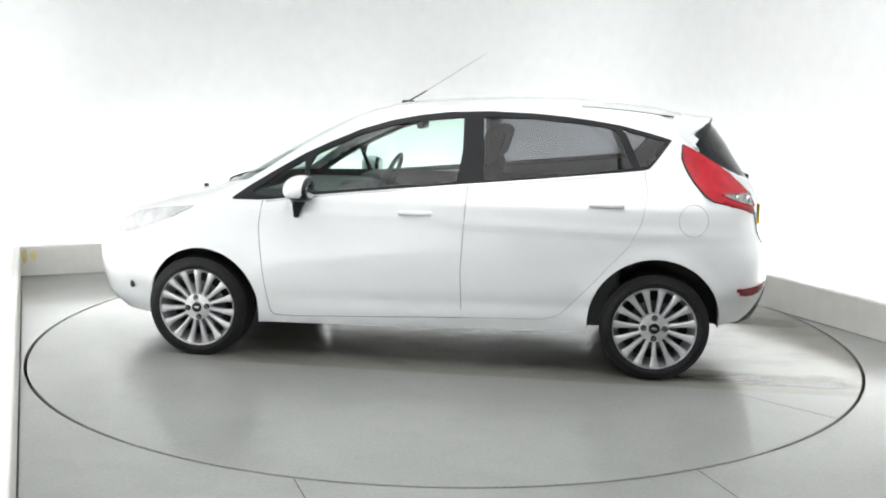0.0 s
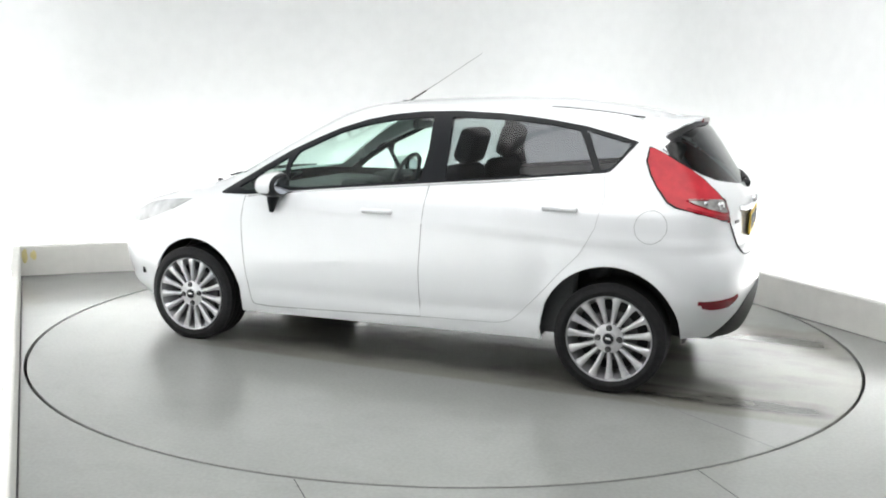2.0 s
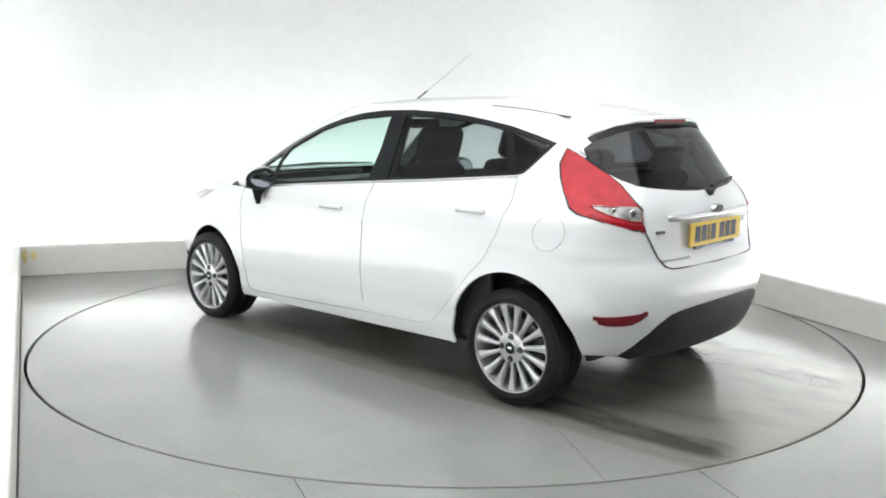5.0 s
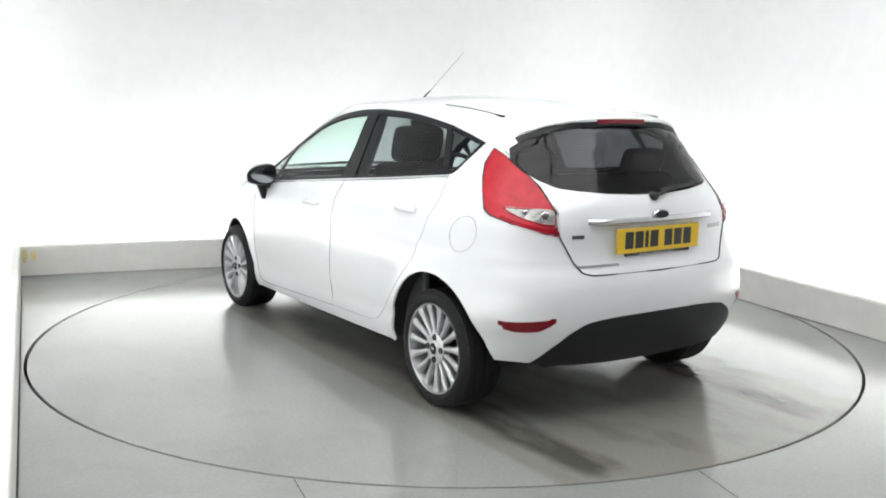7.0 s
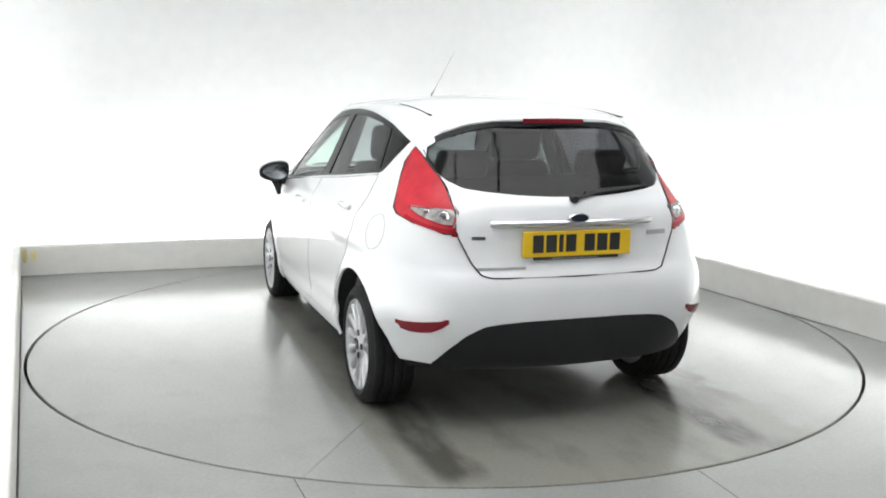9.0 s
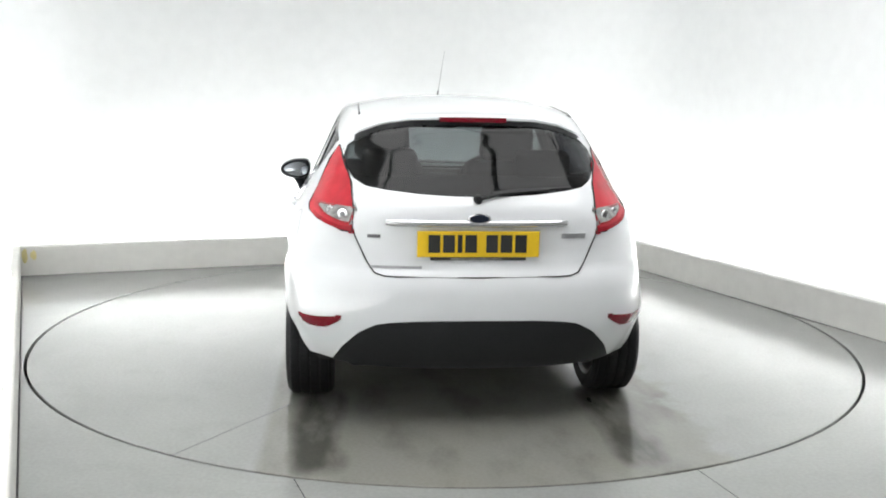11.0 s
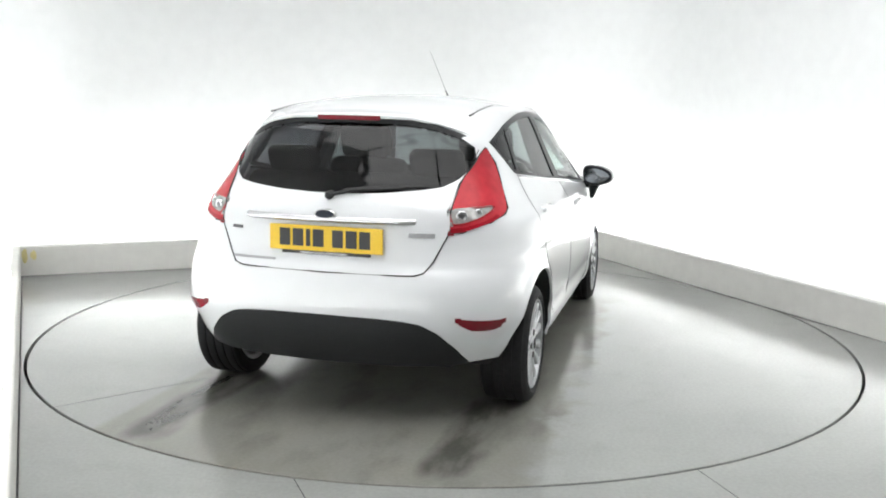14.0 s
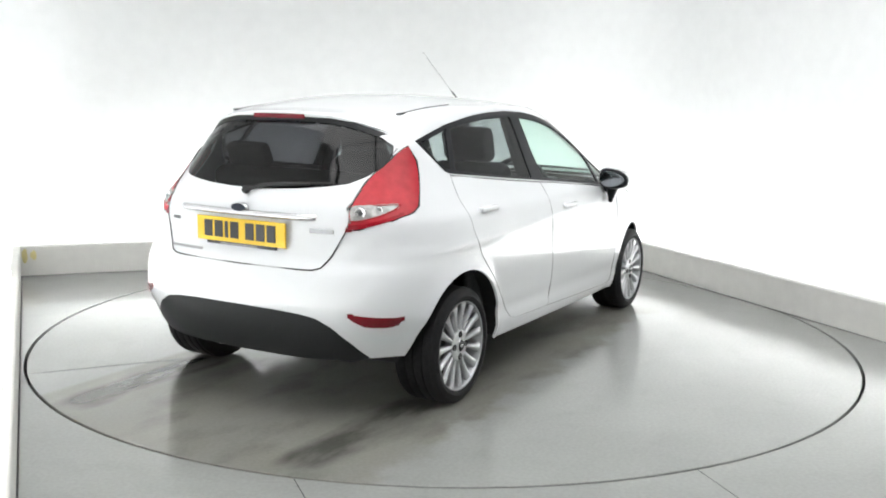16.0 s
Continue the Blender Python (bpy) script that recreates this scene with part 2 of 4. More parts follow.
def cove():
    """The rounded upright corner that joins the back and side walls."""
    bm = bmesh.new()
    c = C_BR - along_b * COVE + along_r * COVE
    rows = []
    for i in range(25):
        f = i / 24
        a = math.pi / 2 * f
        p = c + (out_b * math.cos(a) + along_b * math.sin(a)) * COVE if f < 1 else C_BR + along_r * COVE
        corner = C_BR - along_b * COVE * (1 - math.sin(a)) + along_r * COVE * (1 - math.cos(a))
        if f == 0:
            corner = C_BR - along_b * COVE
        d = (p - c).normalized()
        rows.append([bm.verts.new((*corner, -0.05)), bm.verts.new((*corner, WALL_H)), bm.verts.new((*(corner + d * 0.15), WALL_H)), bm.verts.new((*(corner + d * 0.15), -0.05))])
    for a, b in zip(rows, rows[1:]):
        for j in range(4):
            bm.faces.new((a[j], a[(j + 1) % 4], b[(j + 1) % 4], b[j]))
    bm.faces.new(rows[0])
    bm.faces.new(rows[-1][::-1])
    return tagged(part("wall_corner", bm, WALLPAINT, smooth=True), "white rounded corner of the studio wall", "wall", kind="structure")


cove()
wall("wall_left", C_FL, C_BL, out_l, "bright white studio side wall")
wall("wall_front", C_FR, C_FL, -out_b, "plain white wall behind the camera")

ceil = bmesh.new()
box(ceil, -9, 9, -13, 8, WALL_H, WALL_H + 0.12)
tagged(part("ceiling", ceil, WALLPAINT), "plain white studio ceiling", "ceiling", kind="structure")


def strip(p, q, out, name):
    """A slim light strip in the trough behind a kerb."""
    p, q, out = Vector((*p, 0)), Vector((*q, 0)), Vector((*out, 0))
    d = (q - p).normalized()
    p, q = p + d * 0.15, q - d * 0.15
    holder = new("light_strip")
    tagged(holder, "slim white light strip in the trough behind the kerb", "strip light", group="wall-washing light strips")
    for nm, a0, a1, z0, z1, mat in (("housing", 0.07, 0.15, 0.034, 0.05, KERBPAINT), ("diffuser", 0.075, 0.145, 0.05, 0.07, STRIPGLOW)):
        bm = bmesh.new()
        vs = [[bm.verts.new(c + out * a + Vector((0, 0, z))) for a, z in ((a0, z0), (a0, z1), (a1, z1), (a1, z0))] for c in (p, q)]
        for j in range(4):
            bm.faces.new((vs[0][j], vs[0][(j + 1) % 4], vs[1][(j + 1) % 4], vs[1][j]))
        bm.faces.new(vs[0])
        bm.faces.new(vs[1][::-1])
        part(nm, bm, mat, holder)


for p, q, out in ((A0, A1, out_b), (A1, R_END, out_r), (A0, L_END, out_l)):
    bm = bmesh.new()
    a, b = Vector(p), Vector(q)
    bm.faces.new([bm.verts.new((*c, 0.0015)) for c in (a - out * 0.008, b - out * 0.008, b, a)])
    tagged(part("kerb_joint", bm, GAP), "thin dark joint at the foot of the kerb", "joint", kind="structure")
for p, q, out in ((A0, A1, out_b), (A1, R_END, out_r), (A0, L_END, out_l)):
    bm = bmesh.new()
    a, b = Vector(p), Vector(q)
    if out is out_l:
        a = a - along_l * 0.6
    if out is out_b:
        a = a - along_b * 0.6
    lo, hi = 0.0025 if out is out_b else 0.004, 0.03
    ring = [[bm.verts.new((*c, z)) for c in (a + out * 0.052, b + out * 0.052, b + out * 0.415, a + out * 0.415)] for z in (lo, hi if out is out_b else hi + 0.004)]
    bm.faces.new(ring[1])
    for k in range(4):
        bm.faces.new((ring[0][k], ring[0][(k + 1) % 4], ring[1][(k + 1) % 4], ring[1][k]))
    tagged(part("trough_board", bm, WALLPAINT), "white board in the light trough behind the kerb", "board", kind="structure")
strip(A0, A1, out_b, "back")
strip(A1, A1 + along_r * 5.0, out_r, "right")
strip(A0, A0 + along_l * 7.2, out_l, "left")


def softbox(x, y, turn):
    """A flat ceiling softbox: frame, cloth, and the lamp just under it."""
    holder = new("ceiling_softbox")
    holder.matrix_basis = pose(x, y, 3.7, 0, 0, turn)
    tagged(holder, "large white overhead softbox with an aluminium frame", "softbox", group="overhead softboxes")
    bm = bmesh.new()
    W, D = 1.14, 1.08
    for a, b, c, d in ((-W, W, -D, -D + 0.03), (-W, W, D - 0.03, D), (-W, -W + 0.03, -D + 0.03, D - 0.03), (W - 0.03, W, -D + 0.03, D - 0.03)):
        box(bm, a, b, c, d, 0, 0.12)
    part("frame", bm, ALLOY, holder)
    bm = bmesh.new()
    box(bm, -W + 0.035, W - 0.035, -D + 0.035, D - 0.035, 0.03, 0.05)
    part("cloth", bm, PANELGLOW, holder)
    for a in (-1.0, 1.0):
        for b in (-1.06, 1.06):
            bm = bmesh.new()
            tube(bm, [(a, b, 0.12), (a, b, 0.5)], 0.008)
            part("hanger", bm, STEEL, holder)
    lamp = bpy.data.lights.new("softbox_light", "AREA")
    lamp.shape, lamp.size, lamp.size_y, lamp.energy = "RECTANGLE", 2.22, 2.10, OVERHEAD
    lamp.spread = radians(150)
    lamp.color = (1.0, 1.0, 1.0)
    lo = new("softbox_light", lamp)
    lo.matrix_basis = pose(x, y, 3.68, 0, 0, turn)


for u, v in ((-1.15, 1.09), (1.15, 1.09), (-1.15, -1.09), (1.15, -1.09)):
    sb = pose(0.55, -1.9, 0, 0, 0, 22) @ Vector((u, v, 0))
    softbox(sb.x, sb.y, 22)

# floor with a round hole, turntable in it
DISC = 2.402
bm = bmesh.new()
STEPS = 180
inner = [bm.verts.new((2.4175 * math.cos(2 * math.pi * i / STEPS), 2.4175 * math.sin(2 * math.pi * i / STEPS), 0)) for i in range(STEPS)]
lip = [bm.verts.new((v.co.x, v.co.y, -0.10)) for v in inner]
ring2 = [bm.verts.new((4.0 * math.cos(2 * math.pi * i / STEPS), 4.0 * math.sin(2 * math.pi * i / STEPS), 0)) for i in range(STEPS)]
ring3 = [bm.verts.new((16 * math.cos(2 * math.pi * i / STEPS), 16 * math.sin(2 * math.pi * i / STEPS), 0)) for i in range(STEPS)]
for a, b in ((lip, inner), (inner, ring2), (ring2, ring3)):
    for i in range(STEPS):
        bm.faces.new((a[i], a[(i + 1) % STEPS], b[(i + 1) % STEPS], b[i]))
floor_ob = tagged(part("floor", bm, FLOOR), "grey-green painted studio floor, scuffed and glossy", "floor", kind="structure")
# unseen sheet below the ring gap, black so the gap's shade is in its colour
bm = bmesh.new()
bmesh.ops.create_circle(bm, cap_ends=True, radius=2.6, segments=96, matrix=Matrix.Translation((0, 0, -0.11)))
tagged(part("gap_shade_sheet", bm, GAP), "black sheet under the turntable edge, painting the gap's shade", "pit", kind="structure")


def turntable():
    hub = new("turntable")
    tagged(hub, "round grey painted turntable flush with the floor, tyre-marked", "turntable")
    bm = bmesh.new()
    lathe(bm, [(0.001, 0.0), (1.2, 0.0), (DISC - 0.003, 0.0), (DISC, -0.003), (DISC, -0.09)], STEPS, Matrix.Rotation(radians(90), 4, "X"))
    part("deck", bm, DECK, hub)
    bm = bmesh.new()
    box(bm, -0.80, -0.02, -0.0016, 0.0016, -0.001, 0.0012, m=Matrix.Translation((-2.05, 1.328, 0)) @ Matrix.Rotation(radians(144.4), 4, "Z"))
    part("seam", bm, JOINT, hub, "thin dark sheet joint")
    return hub


bm = bmesh.new()
# thin expansion joints in the fixed floor
for p, q in (((-0.56, -2.36), (-0.40, -2.75)), ((1.01, -2.20), (1.20, -2.80))):
    d = (Vector(q) - Vector(p)).normalized()
    n = Vector((-d.y, d.x)) * 0.002
    a, b = Vector(p), Vector(q)
    bm.faces.new([bm.verts.new((*(c), 0.0012)) for c in (a - n, b - n, b + n, a + n)])
tagged(part("floor_joint", bm, GAP), "thin dark joints in the painted floor", "joint", kind="structure")
bm = bmesh.new()
sp = Vector((*A0, 0)) + Vector((*along_b, 0)) * 0.0
for k in range(2):
    w0, w1 = 0.004 + 0.058 * k, 0.058 + 0.066 * k
    z0, z1 = 0.085 + 0.03 * k, 0.225 - 0.015 * k
    pts = []
    for i in range(14):
        a = 2 * math.pi * i / 14
        r = 0.8 + 0.3 * noise.noise(Vector((math.cos(a), math.sin(a), k * 3.1)))
        pts.append(sp + Vector((*along_b, 0)) * ((w0 + w1) / 2 + r * (w1 - w0) / 2 * math.cos(a)) - Vector((*out_b, 0)) * 0.0025 + Vector((0, 0, (z0 + z1) / 2 + r * (z1 - z0) / 2 * math.sin(a))))
    bm.faces.new([bm.verts.new(p) for p in pts])
tagged(part("kerb_stain", bm, STAIN), "yellowed stain on the end of the kerb", "stain", kind="structure")
TABLE = turntable()


# ---- the car ----
def pchip(xs, ys, x):
    xs, ys = np.asarray(xs, float), np.asarray(ys, float)
    x = np.clip(x, xs[0], xs[-1])
    h = np.diff(xs)
    d = np.diff(ys) / h
    m = np.zeros(len(xs))
    for i in range(1, len(xs) - 1):
        if d[i - 1] * d[i] > 0:
            w1, w2 = 2 * h[i] + h[i - 1], h[i] + 2 * h[i - 1]
            m[i] = (w1 + w2) / (w1 / d[i - 1] + w2 / d[i])
    m[0], m[-1] = d[0], d[-1]
    i = np.clip(np.searchsorted(xs, x, side="right") - 1, 0, len(h) - 1)
    t = (x - xs[i]) / h[i]
    return ys[i] * (1 + 2 * t) * (1 - t) ** 2 + h[i] * m[i] * t * (1 - t) ** 2 + ys[i + 1] * t * t * (3 - 2 * t) + h[i] * m[i + 1] * t * t * (t - 1)


# heights against half width, tail and nose on the centre line, and roundness of the plan's corners
YZ = ([.19, .25, .35, .55, .70, .83, .885, .93, 1.0, 1.1, 1.2, 1.3, 1.35, 1.385], [.800, .825, .842, .850, .848, .838, .826, .798, .757, .708, .662, .614, .586, .560])
XRZ = ([.19, .24, .32, .42, .52, .62, .675, .73, .80, .90, .96, 1.05, 1.15, 1.25, 1.32, 1.385], [-1.74, -1.79, -1.835, -1.86, -1.868, -1.862, -1.845, -1.815, -1.805, -1.805, -1.79, -1.735, -1.668, -1.605, -1.565, -1.50])
XFZ = ([.19, .3, .5, .62, .70, .75, .80, .86, .92, 1.0, 1.1, 1.2, 1.3, 1.35, 1.385], [1.92, 2.02, 2.05, 2.03, 1.98, 1.90, 1.74, 1.50, 1.24, 1.07, .90, .72, .52, .40, .27])
NR = ([.19, .30, .42, .5, .7, .95, 1.1, 1.25, 1.385], [3.8, 4.5, 5.8, 6.5, 6., 5.2, 4.8, 4.7, 4.4])
NF = ([.19, .5, .7, .8, .92, 1.385], [4.6, 4.8, 4.6, 4.6, 4.8, 4.2])
AR = ([.19, .6, .9, 1.2, 1.385], [.13, .13, .17, .22, .22])
AF = ([.19, .60, .72, .80, .90, 1.385], [-.24, -.24, -.20, -.11, 0, 0])
XM, TOP = -0.35, 1.385
WHEELS = ((1.232, 0.271), (-1.230, 0.279))
ARCHES = ((1.207, 0.277, 0.326), (-1.224, 0.303, 0.339))   # centre and radius of the wheel openings


def outline(z, n):
    y_half, out = pchip(*YZ, z), []
    for x_end, e, a in ((pchip(*XRZ, z), pchip(*NR, z), pchip(*AR, z)), (pchip(*XFZ, z), pchip(*NF, z), pchip(*AF, z))):
        ph = np.linspace(0, np.pi / 2, 3000)
        cx, sy = np.cos(ph) ** (2 / e), np.sin(ph) ** (2 / e)
        y = y_half * sy
        x = XM + (x_end - XM) * cx + a * y * y * cx
        s = np.r_[0, np.cumsum(np.hypot(np.diff(x), np.diff(y)))]
        q = np.linspace(0, s[-1], n + 1)
        out.append((np.interp(q, s, x), np.interp(q, s, y)))
    (x1, y1), (x2, y2) = out
    y1[0] = y2[0] = 0
    return np.r_[x1, x2[::-1][1:]], np.r_[y1, y2[::-1][1:]]


def droop(x, z):
    """How far the roof line falls towards the tail."""
    return 0.045 * np.clip((-0.70 - x) / 0.75, 0, 1) ** 1.6 * np.clip((z - 1.22) / 0.165, 0, 1)


def body_grid(n=84, levels=64):
    rows = []
    for z in np.linspace(0.19, TOP, levels):
        x, y = outline(z, n)
        for wx, wz, wr in ARCHES:
            d = np.hypot(x - wx, z - wz)
            y = np.where(y > 0.4, y + 0.014 * np.exp(-((d - wr) / 0.035) ** 2), y)
        # shoulder crease and lower door swage
        y = np.where(y > 0.4, y + 0.006 * np.exp(-((z - 0.80 - 0.03 * x) / 0.022) ** 2) - 0.008 * np.exp(-((z - 0.36 + 0.02 * x) / 0.04) ** 2), y)
        rows.append(np.stack([x, y, 0 * x + z], -1))
    edge = rows[-1]
    s = np.clip((edge[:, 0] - edge[:, 0].min()) / np.ptp(edge[:, 0]), 0, 1)
    crown = 0.062 * (4 * s * (1 - s)) ** 0.7
    for k in np.linspace(1, 0, 15)[1:]:
        r = edge.copy()
        r[:, 1] *= k
        r[:, 2] = TOP + crown * (1 - k ** 2.4)
        rows.append(r)
    rows = np.array(rows)
    rows[..., 2] -= droop(rows[..., 0], rows[..., 2])
    return rows


def signed(poly, p):
    """Signed distance of points p to a closed polygon, negative inside."""
    poly = np.asarray(poly, float)
    a, b = poly, np.roll(poly, -1, 0)
    best = np.full(len(p), 1e9)
    inside = np.zeros(len(p), bool)
    for (ax, ay), (bx, by) in zip(a, b):
        ex, ey = bx - ax, by - ay
        wx, wy = p[:, 0] - ax, p[:, 1] - ay
        t = np.clip((wx * ex + wy * ey) / (ex * ex + ey * ey + 1e-12), 0, 1)
        best = np.minimum(best, np.hypot(wx - t * ex, wy - t * ey))
        if ay != by:
            c = (ay > p[:, 1]) != (by > p[:, 1])
            inside ^= c & (p[:, 0] < ax + (p[:, 1] - ay) * ex / ey)
    return np.where(inside, -best, best)


def rounded(pts, n=6):
    """Closed smooth curve through points."""
    P, out = [Vector(p).to_2d() for p in pts], []
    m = len(P)
    for i in range(m):
        p0, p1, p2, p3 = P[i - 1], P[i], P[(i + 1) % m], P[(i + 2) % m]
        for k in range(n):
            t = k / n
            out.append(0.5 * ((2 * p1) + (p2 - p0) * t + (2 * p0 - 5 * p1 + 4 * p2 - p3) * t * t + (3 * p1 - p0 - 3 * p2 + p3) * t ** 3))
    return [tuple(v) for v in out]


# outlines: side ones in (x, z), corner ones in (x + |y|, z), rear ones in (|y|, z)
DLO = [(1.051, .868), (.967, .936), (.824, 1.026), (.673, 1.116), (.514, 1.190), (.357, 1.256), (.192, 1.306), (.03, 1.338), (-.125, 1.356), (-.34, 1.364),
       (-.58, 1.356), (-.73, 1.344), (-.877, 1.326), (-1.03, 1.302), (-1.175, 1.266), (-1.292, 1.232), (-1.225, 1.146), (-1.18, 1.090), (-1.15, 1.079),
       (-.887, 1.052), (-.605, 1.023), (-.247, .990), (.138, .953), (.442, .922), (.629, .902), (.835, .875)]
GLASS_FRONT = [(.60, .922), (.63, 1.045), (.60, 1.118), (.35, 1.232), (.19, 1.278), (.03, 1.308), (-.20, 1.330), (-.205, 1.16), (-.185, .998), (.14, .966)]
GLASS_REAR = [(-.305, 1.334), (-.58, 1.328), (-.85, 1.306), (-1.0, 1.282), (-1.095, 1.088), (-.90, 1.066), (-.61, 1.034), (-.325, 1.006)]
GLASS_QUARTER = [(-1.045, 1.276), (-1.17, 1.248), (-1.262, 1.222), (-1.20, 1.13), (-1.165, 1.098), (-1.13, 1.094)]
GLASS_NOSE = [(.94, .905), (.80, 1.005), (.66, 1.085), (.645, 1.0), (.635, .92), (.80, .893)]
DOOR_FRONT = [(.855, .872), (.872, .742), (.866, .642), (.852, .491), (.828, .331), (.812, .268), (.79, .252), (.69, .250), (-.232, .290), (-.222, .541), (-.235, .782), (-.247, .992), (-.26, 1.36),
              (-.125, 1.354), (.03, 1.336), (.192, 1.304), (.357, 1.254), (.514, 1.188), (.673, 1.112), (.824, 1.022), (.80, .90)]
DOOR_REAR = [(-.247, .992), (-.235, .782), (-.222, .541), (-.232, .290), (-.653, .303), (-.728, .321), (-.773, .361), (-.885, .481), (-.98, .592), (-1.073, .692), (-1.137, .813), (-1.168, .963), (-1.15, 1.078),
             (-1.07, 1.29), (-.877, 1.324), (-.73, 1.342), (-.58, 1.354), (-.34, 1.362), (-.26, 1.36)]
LAMP = [(-.757, 1.210), (-.810, 1.190), (-.912, 1.146), (-1.035, 1.076), (-1.129, 1.006), (-1.185, .955), (-1.206, .862), (-1.136, .866), (-.926, .902), (-.780, .932), (-.738, .955), (-.715, 1.023), (-.703, 1.084), (-.706, 1.145)]
LAMP_CLEAR = [(-.862, .966), (-1.0, .967), (-1.186, .962), (-1.190, .899), (-1.11, .906), (-1.0, .924), (-.91, .947)]
LAMP_FOOT = [(-1.24, .840), (-1.136, .850), (-.926, .888), (-.83, .912), (-.86, .930), (-1.0, .903), (-1.11, .888), (-1.24, .880)]
REFLECTOR = [(-.870, .492), (-.96, .493), (-1.06, .497), (-1.16, .504), (-1.256, .514), (-1.19, .478), (-1.125, .455), (-1.06, .450), (-.968, .448), (-.915, .456)]
DIFFUSER = [(0, .500), (.24, .497), (.363, .490), (.437, .479), (.51, .440), (.577, .369), (.615, .30), (.64, .15), (0, .15)]
TAILGATE = [(0, .681), (.34, .683), (.40, .685), (.44, .697), (.473, .742), (.526, .853), (.515, .955), (.535, 1.06), (.57, 1.20), (.56, 1.26), (.50, 1.345), (.2, 1.372), (0, 1.374)]
REAR_GLASS = [(0, 1.318), (.14, 1.317), (.28, 1.309), (.40, 1.290), (.50, 1.254), (.558, 1.212), (.570, 1.165), (.562, 1.124), (.530, 1.080), (.475, 1.050), (.395, 1.038), (.25, 1.024), (.1, 1.016), (0, 1.015)]
BOTTOM = [(-.1, .280), (.30, .282), (.52, .286), (.62, .292), (.95, .296), (.95, .1), (-.1, .1)]
SILL = [(1.02, .200), (-1.1, .245), (-1.1, .1), (1.02, .1)]
SCREEN = [(0, 1.362), (.40, 1.345), (.46, 1.28), (.56, 1.10), (.63, .965), (.55, .945), (0, .935)]
HEADLAMP = [(1.264, .823), (1.40, .810), (1.511, .796), (1.641, .768), (1.74, .72), (1.815, .648), (1.70, .654), (1.581, .688), (1.48, .725), (1.395, .757)]
GRILLE = [(0, .42), (.30, .42), (.42, .36), (.38, .24), (0, .23)]
BONNET = [(0, .925), (.55, .90), (.66, .83), (.60, .74), (.40, .685), (0, .68)]


def side_xz(c):
    return c[:, (0, 2)]


def corner_wz(c):
    return np.stack([c[:, 0] + c[:, 1], c[:, 2]], -1)


def face_yz(c):
    return c[:, (1, 2)]


def on_side(c):
    return c[:, 1] > 0.44


def at_rear(c):
    return c[:, 0] < -1.0


def at_nose(c):
    return c[:, 0] > -0.02


def over(poly):
    return [(-0.1 if y == 0 else y, z) for y, z in poly]


CUTS = [  # name, outline, coordinates, where it applies
    ("dlo", DLO, side_xz, on_side), ("glass_front", GLASS_FRONT, side_xz, on_side), ("glass_rear", GLASS_REAR, side_xz, on_side),
    ("glass_quarter", GLASS_QUARTER, side_xz, on_side), ("glass_nose", GLASS_NOSE, side_xz, on_side),
    ("door_front", DOOR_FRONT, side_xz, on_side), ("door_rear", DOOR_REAR, side_xz, on_side),
    ("lamp", LAMP, corner_wz, at_rear), ("lamp_clear", LAMP_CLEAR, corner_wz, at_rear), ("lamp_foot", LAMP_FOOT, corner_wz, at_rear), ("reflector", REFLECTOR, corner_wz, at_rear),
    ("diffuser", over(DIFFUSER), face_yz, at_rear), ("tailgate", over(TAILGATE), face_yz, at_rear), ("rear_glass", over(REAR_GLASS), face_yz, at_rear),
    ("bottom", BOTTOM, face_yz, lambda c: c[:, 0] < -1.5), ("sill", SILL, side_xz, on_side), ("screen", over(SCREEN), face_yz, at_nose), ("headlamp", HEADLAMP, side_xz, lambda c: c[:, 0] > 1.2),
    ("grille", over(GRILLE), face_yz, lambda c: c[:, 0] > 1.2), ("bonnet", over(BONNET), face_yz, lambda c: c[:, 0] > 0.9)]


def arch_field(c):
    return np.minimum(*[np.hypot(c[:, 0] - x, c[:, 2] - z) - wr for x, z, wr in ARCHES])


def split_along(bm, field):
    """Cut the faces of bm along the zero line of field(coords)."""
    bm.verts.index_update()
    co = np.array([v.co[:] for v in bm.verts])
    d = field(co)
    d[np.abs(d) < 1e-5] = 1e-5
    made = []
    for e in list(bm.edges):
        i, j = e.verts[0].index, e.verts[1].index
        if i < 0 or j < 0 or d[i] * d[j] >= 0 or abs(d[i]) > 0.3:
            continue
        made.append((e, e.verts[0], d[i] / (d[i] - d[j])))
    verts = []
    for e, v, f in made:
        verts.append(bmesh.utils.edge_split(e, v, f)[1])
    if verts:
        bmesh.ops.connect_verts(bm, verts=verts)


GRID = body_grid()


